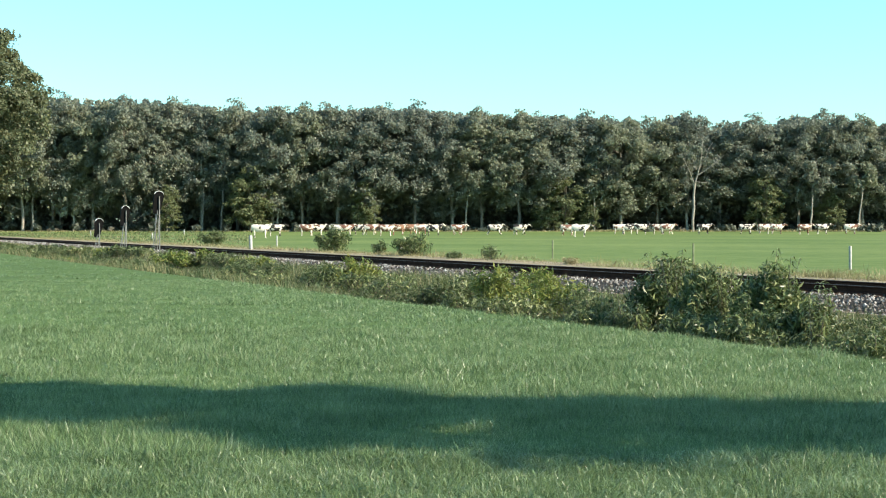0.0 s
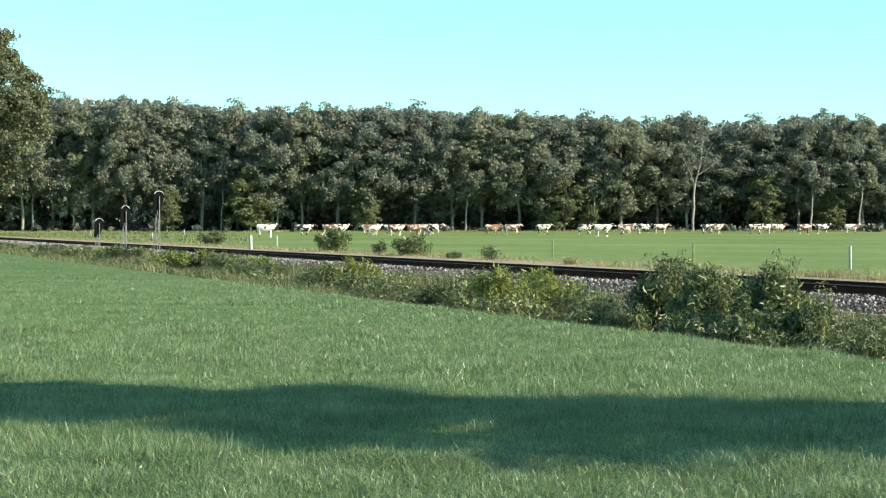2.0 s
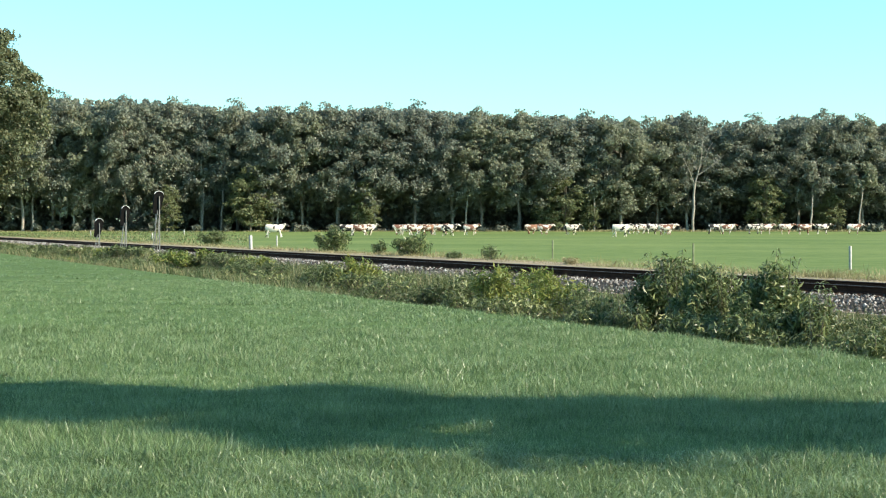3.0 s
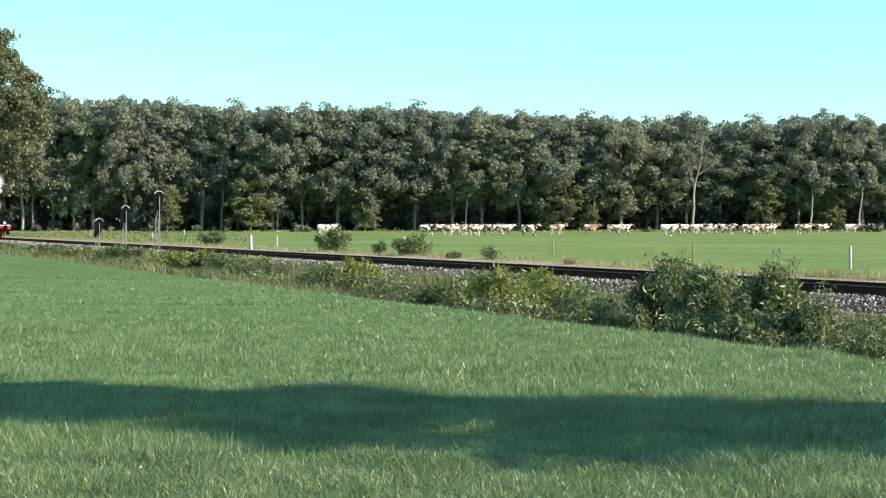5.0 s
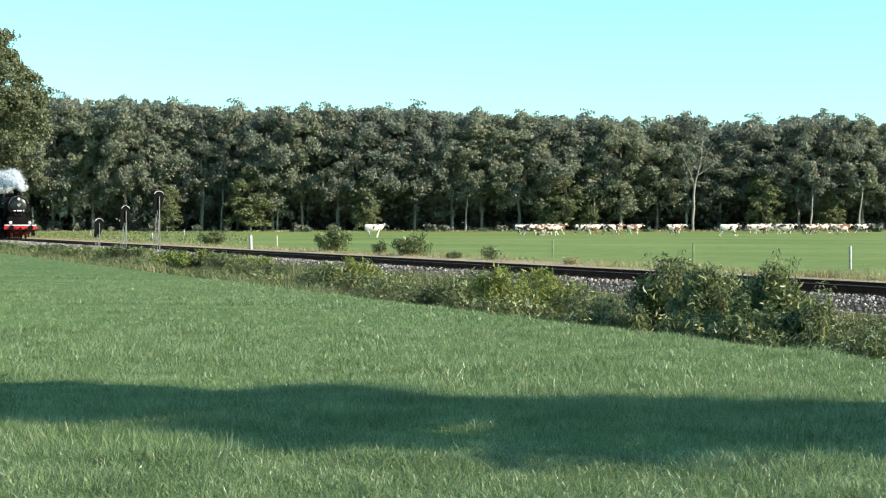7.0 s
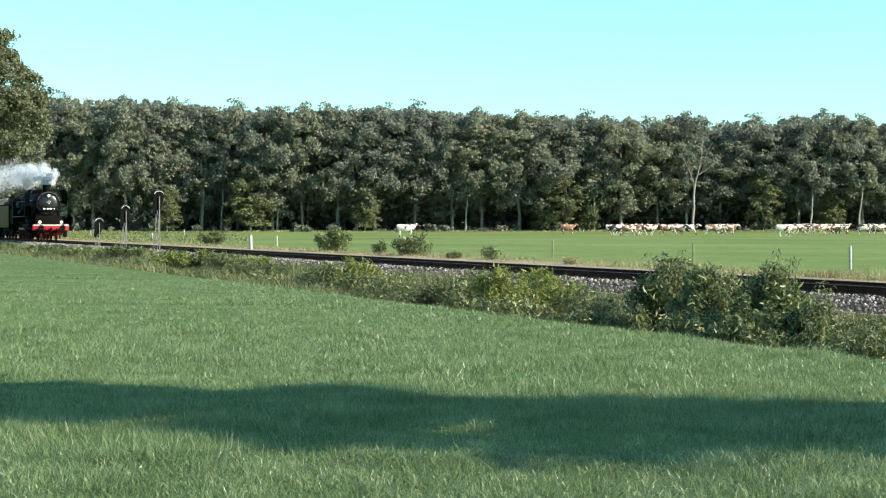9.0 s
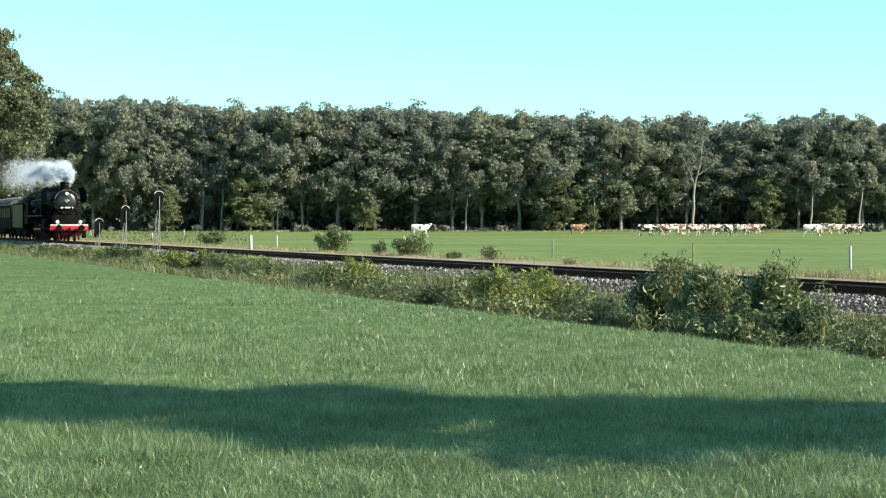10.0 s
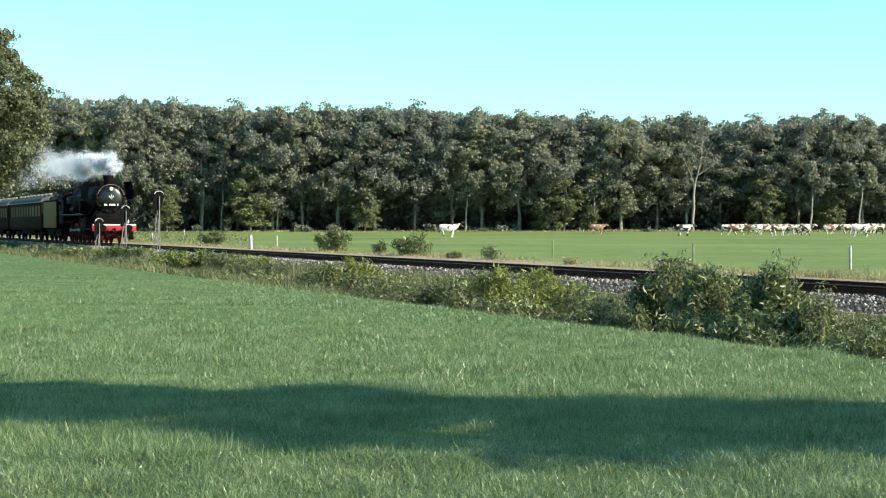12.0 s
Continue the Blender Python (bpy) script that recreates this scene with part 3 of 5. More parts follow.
def build_wood():
    r = random.Random(21)
    dark, pale = "tall dark-green oak with a bare trunk at the meadow's edge", "tall oak with a pale sunlit trunk at the meadow's edge"
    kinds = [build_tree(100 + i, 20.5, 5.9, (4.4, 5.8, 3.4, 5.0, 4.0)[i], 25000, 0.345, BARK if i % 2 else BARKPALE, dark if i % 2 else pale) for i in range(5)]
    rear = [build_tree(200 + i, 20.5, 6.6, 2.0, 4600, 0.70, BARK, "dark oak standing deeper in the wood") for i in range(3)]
    for t in kinds + rear:
        t.matrix_basis = pose(-121 - 8.5 * (kinds + rear).index(t), 282 - 3 * r.random(), 0.65)
    # crown tops rise towards the left, with a dip in the row at about x = 52
    i, x = 0, -104.0
    while x < 108:
        y = 283 + 0.06 * x + r.uniform(-2.0, 2.5)
        h = float(np.interp(x, SKYLINE_X, SKYLINE_H)) * r.uniform(0.99, 1.012)
        place(kinds[i % 5], x, y, r.uniform(0, 360), r.uniform(0.90, 1.10), h)
        i, x = i + 1, x + r.uniform(5.0, 7.2)
    # the second row runs on unseen to the left, added to darken the train's reflections
    for row, (yy, step, x, end) in enumerate(((290, 5.6, -112.0, 116), (298, 7.5, -230.0, 130))):
        while x < end:
            h = float(np.interp(x, SKYLINE_X, SKYLINE_H)) * r.uniform(0.985, 1.035)
            place(rear[r.randrange(3)], x, yy + 0.06 * x + r.uniform(-2, 2), r.uniform(0, 360), r.uniform(0.95, 1.15), h)
            x += step * r.uniform(0.8, 1.2)
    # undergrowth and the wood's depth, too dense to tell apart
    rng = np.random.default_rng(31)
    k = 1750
    # a fifth of it is added out of view on the left, likewise for reflections
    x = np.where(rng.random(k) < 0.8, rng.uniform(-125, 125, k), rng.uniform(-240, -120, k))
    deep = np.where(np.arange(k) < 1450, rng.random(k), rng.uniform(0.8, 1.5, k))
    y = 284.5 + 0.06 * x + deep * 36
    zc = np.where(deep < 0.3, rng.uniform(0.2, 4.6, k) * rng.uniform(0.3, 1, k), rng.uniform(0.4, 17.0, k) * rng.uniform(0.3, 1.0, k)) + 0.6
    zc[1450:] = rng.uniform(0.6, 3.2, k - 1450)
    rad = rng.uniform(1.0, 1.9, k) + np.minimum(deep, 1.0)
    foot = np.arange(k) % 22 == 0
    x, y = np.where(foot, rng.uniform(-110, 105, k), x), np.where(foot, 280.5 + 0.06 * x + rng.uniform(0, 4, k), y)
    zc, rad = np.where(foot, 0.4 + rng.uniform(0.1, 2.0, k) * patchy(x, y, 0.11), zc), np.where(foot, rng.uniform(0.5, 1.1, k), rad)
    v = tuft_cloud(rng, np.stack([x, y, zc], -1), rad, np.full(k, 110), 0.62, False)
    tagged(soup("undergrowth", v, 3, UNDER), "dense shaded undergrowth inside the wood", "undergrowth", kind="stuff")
    build_bare_tree(44.8, 277.5)
    for x, h, lean in ((-74.0, 8.0, 0), (-66.6, 6.5, 0), (-43.5, 7, 1), (-40.0, 6.5, 1), (-15.5, 4.5, 0), (4.0, 4.5, 1), (27.2, 4.5, -1), (66.2, 6.5, 2), (74.7, 6.5, 6), (-29.9, 8, 0)):
        build_pale_trunk(x, 279, h, lean)
    # lighter, lower trees standing before the row
    young = [build_tree(91 + i, 11.0, 2.9, 1.6, 7000, 0.32, BARK, "young yellow-green tree before the dark wood", YOUNG) for i in range(2)]
    spots = [(-34.3, 11.0, 1.35), (21.8, 10.8, 1.15), (26.5, 5.2, 0.6), (-49.0, 8.0, 0.8), (-14.0, 8.5, 0.8), (58.5, 11.0, 1.0), (18.0, 6.0, 0.7), (70.5, 7.0, 0.8)]
    for i, (x, h, w) in enumerate(spots):
        m = pose(x, 278 + 0.06 * x, ground_z(x, 278), 0, 0, 77 * i) @ Matrix.Diagonal((w, w, h / 11.0, 1))
        if i < 2:
            young[i].matrix_basis = m
            tagged(young[i], group="young trees before the wood")
        else:
            tagged(copy_thing(young[i % 2], pose(0, 0, 0)), group="young trees before the wood").matrix_basis = m
    # the taller tree beyond the railway, much closer
    big = build_tree(79, 24.6, 7.6, 6.5, 64000, 0.30, BARK, "large oak with a full crown beyond the railway", BIGOAK)
    tagged(big, group="single trees")
    big.matrix_basis = pose(-51.7, 172, 0.2, 0, 0, 40) @ Matrix.Diagonal((1.0, 1.0, 0.97, 1))
    # the tree whose crown throws the long shade across the field
    shade = build_tree(78, 14.0, 2.15, 4.0, 6500, 0.34, BARK, "slender tree that shades a strip of the field", HAZYOAK, 0.45)
    tagged(shade, group="single trees")
    shade.matrix_basis = pose(16.2, 7.5, 0, 0, 0, 10)


# ---- bushes ----
def build_bush(x, y, width, height, leaf, label, seed, leaves=1500, size=0.07, z=None, pointed=0.3):
    rng = np.random.default_rng(seed)
    z0 = ground_z(x, y) if z is None else z
    bush = thing("bush", pose(x, y, z0 - 0.03), label, "bush", "bushes by the railway")
    bm = B()
    centres, radii = [], []
    count = max(9, int(11 * width / max(height, 0.5)))
    for i in range(count):
        a, rad = rng.uniform(0, 6.283), math.sqrt(rng.random()) * width * 0.42
        hh = height * (1 - 0.55 * (rad / (width * 0.5)) ** 2) * rng.uniform(0.62, 1.02)
        tip = (math.cos(a) * rad, math.sin(a) * rad * 0.7, hh)
        limb(bm, (tip[0] * 0.3, tip[1] * 0.3, 0), tip, 0.014, 0.004, 4, 3, 0.06, rng)
        for u in (0.3, 0.55, 0.78, 0.95):
            centres.append((tip[0] * (0.3 + 0.7 * u), tip[1] * (0.3 + 0.7 * u), hh * u))
            radii.append(height * (0.30 - 0.16 * u * (1 + pointed)) + 0.085)
    part("stem", bm, BARK, bush)
    per = np.full(len(centres), max(8, leaves // len(centres)))
    soup("foliage", leaf_cloud(rng, centres, radii, per, size * 1.7, 1.0, 0.125), 4, leaf, bush)
    return bush


def build_shoot(x, y, height, seed):
    """A bundle of arching stems, each with pairs of long drooping leaves."""
    rng = np.random.default_rng(seed)
    shoot = thing("leafy_shoot", pose(x, y, ground_z(x, y) - 0.03), "tall arching green shoots with drooping leaves in the ditch", "shrub", "shoots in the ditch")
    bm, leaves = B(), []
    for k in range(5):
        a, lean, h = rng.uniform(0, 6.283), rng.uniform(0.05, 0.3), height * (1.0 if k == 0 else rng.uniform(0.6, 0.95))
        top = Vector((math.cos(a) * lean * h, math.sin(a) * lean * h, h))
        limb(bm, (0.08 * math.cos(a), 0.08 * math.sin(a), 0), top, 0.012, 0.003, 5, 3, 0.02, rng)
        for j in range(72):
            u = 0.25 + 0.75 * j / 71
            p = np.array(top) * u + rng.standard_normal(3) * 0.012
            b = j * 2.4 + rng.uniform(-0.4, 0.4)
            size = 0.21 * (1.05 - 0.35 * u) * rng.uniform(0.75, 1.25)
            out = np.array((math.cos(b), math.sin(b), 0.25)) * size
            side = np.array((-math.sin(b), math.cos(b), 0.2 * rng.standard_normal())) * size * 0.085
            mid, tip = p + out * 0.55, p + out - np.array((0, 0, size * rng.uniform(0.3, 0.75)))
            leaves.append((p, mid + side, tip, mid - side))
    part("stem", bm, BARK, shoot)
    soup("foliage", np.array(leaves).reshape(-1, 3), 4, BUSHGREEN, shoot)


def build_bushes():
    # along the line, across it, width, height, leaf, label, leaves, leaf size
    tall, flower, low = "tall leafy green shrub growing in the ditch", "yellow-green flowering weeds on the railway bank", "low dark-green bush on the meadow side of the track"
    rows = [
        (23.7, -5.6, 1.9, 1.45, BUSHGREEN, tall, 6400, 0.075), (25.7, -5.8, 2.1, 1.32, BUSHGREEN, tall, 6800, 0.075), (27.5, -6.0, 1.7, 1.42, BUSHGREEN, tall, 6400, 0.075),
        (28.7, -6.2, 1.0, 1.1, BUSHGREEN, tall, 2200, 0.07), (28.3, -6.7, 2.0, 0.9, BUSHGREEN, tall, 4200, 0.06), (26.9, -6.8, 2.0, 0.8, BUSHGREEN, tall, 3800, 0.06),
        (30.4, -6.9, 1.3, 0.62, WEED, "dense green weeds spreading over the bank", 1800, 0.05), (30.9, -6.6, 1.2, 0.85, WEED, "dense green weeds spreading over the bank", 1800, 0.05),
        (25.3, -7.3, 0.5, 0.75, BUSHGREEN, "pale-leaved nettle clump at the field's edge", 420, 0.06),
        (18.0, -5.2, 2.0, 0.95, BUSHYELLOW, flower, 2200, 0.07), (15.3, -5.0, 1.6, 1.0, BUSHYELLOW, flower, 1800, 0.07), (21.4, -5.8, 1.5, 0.8, WEED, flower, 1500, 0.06),
        (19.1, -6.6, 2.4, 0.75, BUSHGREEN, "dark shaded shrub in the ditch", 1800, 0.06), (13.4, -5.5, 1.6, 0.75, WEED, flower, 1300, 0.07), (12.8, -6.3, 1.8, 0.65, WEED, "dense green weeds in the ditch", 1200, 0.07),
        (3.9, -4.6, 2.3, 0.85, BUSHYELLOW, flower, 1700, 0.09), (4.0, -5.6, 1.8, 0.8, WEED, "dense green weeds in the ditch", 1100, 0.09), (-17.2, -4.4, 4.2, 0.8, BUSHYELLOW, flower, 1500, 0.12),
        (-33.2, -4.2, 3.6, 0.75, WEED, "dense green weeds in the ditch", 1200, 0.12), (-4.6, -5.2, 3.0, 0.7, WEED, "dry grey-brown weed stand on the bank", 1300, 0.09), (-51.3, -5, 6.0, 0.7, WEED, "dense green weeds in the ditch", 1200, 0.14),
        (-31.9, 7.2, 2.5, 1.4, BUSHGREEN, low, 2400, 0.11), (-23.4, 6.6, 1.1, 0.7, WEED, low, 700, 0.09), (-19.2, 6.8, 2.4, 1.15, BUSHGREEN, low, 2200, 0.10),
        (-12.8, 6.0, 0.9, 0.3, WEED, low, 300, 0.07), (-10.0, 6.4, 0.95, 0.62, WEED, low, 500, 0.07), (-61.0, 8.0, 2.6, 1.2, WEED, low, 1500, 0.12), (5.6, 5.5, 0.9, 0.35, STRAW, "dry tussock beside the track", 300, 0.07), (-1.7, 5.8, 0.7, 0.3, STRAW, "dry tussock beside the track", 260, 0.06),
        (29.0, -6.0, 1.5, 0.7, BUSHGREEN, "dense green weeds spreading over the bank", 2600, 0.055),
        (29.3, -5.6, 1.4, 0.62, WEED, "dense green weeds spreading over the bank", 2200, 0.055),
        (31.8, -7.2, 1.6, 0.75, BUSHGREEN, "dense green weeds spreading over the bank", 2600, 0.055),
        (31.3, -7.4, 1.5, 0.6, WEED, "dense green weeds spreading over the bank", 2200, 0.055),
        (23.1, -6.4, 1.5, 0.8, BUSHGREEN, "dense green weeds spreading over the bank", 2000, 0.055),
        (22.9, -7.0, 1.6, 0.65, BUSHGREEN, "dense green weeds spreading over the bank", 1800, 0.055),
    ]
    for i, (along, n, w, h, leaf, label, count, size) in enumerate(rows):
        x, y, _ = on_line(along, n)
        build_bush(x, y, w, h, leaf, label, 300 + i, count, size)
    # tall arching shoots with drooping leaves that stand out of the shrubs
    for i, (along, n, h) in enumerate(((27.6, -5.9, 1.70), (27.4, -5.9, 1.55), (24.0, -5.6, 1.58), (24.6, -5.9, 1.52), (23.4, -5.5, 1.5), (26.2, -6.0, 1.42), (28.9, -6.3, 1.3), (29.5, -6.6, 1.15), (25.5, -7.4, 0.85), (25.1, -7.5, 0.7))):
        x, y, _ = on_line(along, n)
        build_shoot(x, y, h, 700 + i)
    # rank clumps all along the ditch and bank
    r = random.Random(9)
    for i in range(84):
        along = 31.5 - 136 * (i / 83) ** 2.4 + r.uniform(-0.4, 0.4)
        x, y, _ = on_line(along, r.uniform(-7.3, -3.5))
        far = y / 30.0
        leaf = r.choice((WEED, WEED, WEED, WEED, WEED, BUSHGREEN, BUSHGREEN, BUSHGREEN, BUSHYELLOW) if along < 16 else (WEED, BUSHGREEN, BUSHGREEN))
        kind = "yellow-green weed clump on the bank" if leaf == BUSHYELLOW else "dark-green weed clump in the ditch"
        build_bush(x, y, r.uniform(0.9, 1.7) * far ** 0.6, r.uniform(0.5, 0.8) * (0.7 if along > 20 else 1.0), leaf, kind, 500 + i, 1100, 0.055 * far ** 0.55)


# ---- posts and signals ----
def build_posts():
    def post(along, n, h, w, material, label):
        x, y, _ = on_line(along, n)
        p = thing("marker_post", pose(x, y, ground_z(x, y), 0, random.uniform(-2, 2), 55), label, "post", "posts beside the railway")
        bm = box(B(), (0, 0, h / 2 - 0.1), (w, w * 0.7, h + 0.2), w * 0.12)
        part("shaft", bm, material, p)
        cap = box(B(), (0, 0, h + w * 0.08), (w * 0.86, w * 0.58, w * 0.16), w * 0.05)
        part("cap", cap, material, p)
    white, wood = "white painted concrete marker post in dry grass", "thin weathered fence post in the meadow's edge"
    post(-42.04, 5.4, 0.82, 0.19, CONCRETE, white)
    post(-53.65, 10.6, 0.72, 0.09, CONCRETE, white)
    post(-10.31, 9.5, 0.78, 0.07, POSTGREEN, wood)
    post(1.69, 8.9, 0.78, 0.065, POSTGREEN, wood)
    post(8.49, 10.4, 0.75, 0.10, CONCRETE, white)
    post(-160.3, 17.5, 0.75, 0.13, CONCRETE, "small white stake in rough grass beyond the railway")
    post(-117.3, 16.2, 0.65, 0.13, CONCRETE, "small white stake in rough grass beyond the railway")
    post(-187.9, 36.9, 0.80, 0.13, CONCRETE, "small white stake in rough grass beyond the railway")


def build_signals():
    for along, n, top in ((-48.33, -2.5, 2.06), (-40.32, -2.5, 2.75), (-30.96, -2.7, 3.40)):
        x, y, _ = on_line(along, n)
        z0 = ground_z(x, y)
        h = top - z0
        sig = thing("railway_signal", pose(x, y, z0, 0, 0, TRACK_TURN), "black railway signal seen from behind on a grey post", "signal", "signals along the track")
        # upright plate with a rounded head, its face along the line away from the camera
        bm = B()
        prof = [(0.26 * math.cos(a), h - 0.30 + 0.29 * math.sin(a)) for a in [math.pi * i / 12 for i in range(13)]]
        prof += [(-0.33, h - 1.06), (-0.28, h - 1.18), (-0.02, h - 1.18), (0.06, h - 1.06)]
        a = [bm.verts.new((-0.03, u, v)) for u, v in prof]
        b = [bm.verts.new((-0.10, u, v)) for u, v in prof]
        bm.faces.new(a), bm.faces.new(b[::-1])
        for i in range(len(prof)):
            k = (i + 1) % len(prof)
            bm.faces.new((a[k], a[i], b[i], b[k]))
        bmesh.ops.recalc_face_normals(bm, faces=bm.faces)
        board = part("backboard", bm, SIGNALBLACK, sig, "black rounded signal board", smooth=False)
        bm = B()
        # only the upper arc of the rim is built, in white
        rim = [(0.27 * math.cos(a), h - 0.30 + 0.30 * math.sin(a)) for a in [math.pi * (0.16 + 0.68 * i / 12) for i in range(13)]]
        for (u, v), (u2, v2) in zip(rim, rim[1:]):
            box(bm, (-0.09, (u + u2) / 2, (v + v2) / 2), (0.11, 0.066, 0.026), turn=pose(0, 0, 0, math.degrees(math.atan2(v2 - v, u2 - u))))
        part("hood", bm, WHITE, board, "thin white upper rim of the hood")
        bm = B()
        box(bm, (-0.26, -0.08, h - 0.62), (0.3, 0.34, 0.76), 0.04)
        part("lamp_case", bm, SIGNALBLACK, board)
        part("post", tube(B(), (0.03, 0, -0.15), (0.03, 0, h - 0.28), 0.036, 0.03, 10), GALV, sig)
        part("foot_plate", box(B(), (0.03, 0, 0.02), (0.36, 0.36, 0.05), 0.01), GALV, sig)
        for off in (-0.26, -0.02):
            bm = tube(B(), (0.55 + off * 0.4, off - 0.25, -0.1), (0.08, off * 0.4, h - 1.0), 0.018, 0.018, 6)
            part("strut", bm, GALV, sig)
        part("brace", tube(B(), (0.02, -0.25, -0.1), (-0.06, -0.16, h - 0.9), 0.02, 0.02, 6), GALV, sig)


build_track()
build_stones()
build_field_grass()
build_verge_growth()
build_wood()
build_bushes()
build_posts()
build_signals()

# ---- the train: x forward from the front buffers, y across, z up from the rail ----
def ring_section(bm, x0, x1, r0, r1, z, seg=28, caps=True):
    return tube(bm, (x0, 0, z), (x1, 0, z), r0, r1, seg, caps)


def wheelset(name, parent, x, r, material, spokes):
    """Two spoked wheels on an axle; its poses are in its vehicle's space."""
    bm = B()
    tube(bm, (0, -0.75, 0), (0, 0.75, 0), 0.085, 0.085, 10)
    for side in (-0.76, 0.76):
        k = 24
        outer, inner = r, r * 0.86
        vs = []
        for i in range(k):
            a = 2 * math.pi * i / k
            vs.append([bm.verts.new((q * math.cos(a), side + o, q * math.sin(a))) for q, o in ((outer, -0.065), (outer, 0.065), (inner, 0.065), (inner, -0.065))])
        for i in range(k):
            p, q = vs[i], vs[(i + 1) % k]
            for j in range(4):
                bm.faces.new((p[j], q[j], q[(j + 1) % 4], p[(j + 1) % 4]))
        for i in range(spokes):
            a = 2 * math.pi * i / spokes
            tube(bm, (0, side, 0), (inner * 1.02 * math.cos(a), side, inner * 1.02 * math.sin(a)), 0.045, 0.03, 5)
        tube(bm, (0, side - 0.08, 0), (0, side + 0.08, 0), r * 0.22, r * 0.22, 12)
        if spokes > 9:
            box(bm, (-r * 0.62, side, 0), (r * 0.34, 0.1, r * 0.9), 0.04)
    bmesh.ops.recalc_face_normals(bm, faces=bm.faces)
    ob = part(name, bm, material, parent)
    ob.matrix_basis = pose(x, 0, r)
    ROLLING.append((ob, x, r))
    return ob


ROLLING, RODS = [], []


def buffers(parent, x, way):
    for y in (-0.875, 0.875):
        bm = tube(B(), (x - way * 0.62, y, 1.06), (x - way * 0.08, y, 1.06), 0.11, 0.09, 14)
        b = part("buffer", bm, SOOT, parent)
        bm = tube(B(), (x - way * 0.08, y, 1.06), (x, y, 1.06), 0.235, 0.225, 20)
        part("buffer_head", bm, SOOT, b)


def build_engine():
    e = thing("steam_locomotive", pose(0, 0, 0), "black steam locomotive with red buffer beam, running under steam", "locomotive")
    # front end
    bm = box(B(), (-0.68, 0, 1.08), (0.10, 2.95, 0.46), 0.02)
    beam = part("buffer_beam", bm, RED, e, "bright red buffer beam")
    part("beam_stripe", box(B(), (-0.622, 0, 1.275), (0.03, 2.9, 0.075), 0.008), WHITE, beam, "white edge stripe")
    part("coupling_hook", box(box(B(), (-0.45, 0, 1.02), (0.36, 0.07, 0.10), 0.02), (-0.4, 0, 0.85), (0.06, 0.16, 0.36), 0.02), SOOT, beam)
    buffers(e, 0.0, 1)
    bm = B()
    for y in (-0.55, 0.55):
        box(bm, (-6.9, y, 0.98), (12.4, 0.08, 0.62), 0.01)
    for x in (-1.2, -4.4, -8.2, -11.6):
        box(bm, (x, 0, 0.95), (0.12, 1.06, 0.5), 0.01)
    part("main_frame", bm, DARKRED, e, "dark red main frame")
    bm = box(B(), (-0.95, 0, 0.60), (0.1, 1.9, 0.36), 0.02)
    for y in (-0.76, 0.76):
        box(bm, (-0.9, y, 0.33), (0.06, 0.14, 0.42), 0.01)
    part("rail_guard", bm, DARKRED, e, "dark red rail guards under the beam")
    bm = box(B(), (-1.25, 0, 1.34), (1.25, 2.7, 0.05), 0.01)
    box(bm, (-1.62, 0, 1.70), (0.05, 2.1, 0.70), 0.01)
    for y in (-1.05, 1.05):
        box(bm, (-1.0, y, 0.62), (0.4, 0.32, 0.03), 0.008)
    part("front_platform", bm, SOOT, e)
    for y in (-0.88, 0.88):
        bm = tube(B(), (-0.98, y, 1.52), (-0.72, y, 1.52), 0.15, 0.165, 18)
        box(bm, (-0.88, y, 1.36), (0.08, 0.08, 0.1), 0.01)
        lamp = part("headlight", bm, SOOT, e)
        part("lens", tube(B(), (-0.72, y, 1.52), (-0.70, y, 1.52), 0.148, 0.14, 18), LENS, lamp, "pale round lamp glass")
    # smokebox
    bm = ring_section(B(), -1.95, -4.0, 0.97, 0.97, 3.1, 36)
    ring_section(bm, -1.90, -2.02, 1.0, 1.0, 3.1, 36)
    box(bm, (-2.9, 0, 2.05), (1.8, 1.5, 0.5), 0.08)
    part("smokebox", bm, SOOT, e)
    bm = ring_section(B(), -1.84, -1.92, 0.78, 0.83, 3.1, 32)
    ball(bm, (-1.86, 0, 3.1), (0.17, 0.77, 0.77), 28)
    for a in range(10):
        t = a * math.pi / 5
        box(bm, (-1.85, 0.89 * math.cos(t), 3.1 + 0.89 * math.sin(t)), (0.10, 0.09, 0.09), 0.015)
    door = part("smokebox_door", bm, POLISHED, e, "glossy black domed smokebox door")
    part("door_handle", box(tube(B(), (-1.74, 0, 3.1), (-1.58, 0, 3.1), 0.05, 0.04, 10), (-1.6, 0, 3.16), (0.04, 0.05, 0.34), 0.01), STEEL, door)
    bm = box(B(), (-1.655, 0, 2.64), (0.02, 1.05, 0.17), 0.004, pose(0, 0, 0, 0, -9))
    plate = part("number_plate", bm, SOOT, e)
    bm = B()
    for i, w in enumerate((0.09, 0.09, 0.0, 0.09, 0.09, 0.09, 0.09, 0.0, 0.08)):
        if w:
            box(bm, (-1.642, -0.44 + i * 0.11, 2.64), (0.012, w * 0.8, 0.12), turn=pose(0, 0, 0, 0, -9))
    part("plate_bars", bm, WHITE, plate, "row of white bars on the plate")
    bm = B()
    for dy, tilt in ((-0.1, 35), (0.1, -35), (0, 0)):
        box(bm, (-1.62, dy, 3.16), (0.02, 0.035, 0.24), 0.004, pose(0, 0, 0, tilt))
    part("front_emblem", bm, WHITE, door, "small white emblem")
    bm = tube(B(), (-1.80, 0, 3.74), (-1.60, 0, 3.74), 0.13, 0.15, 16)
    lamp = part("top_headlight", bm, SOOT, e)
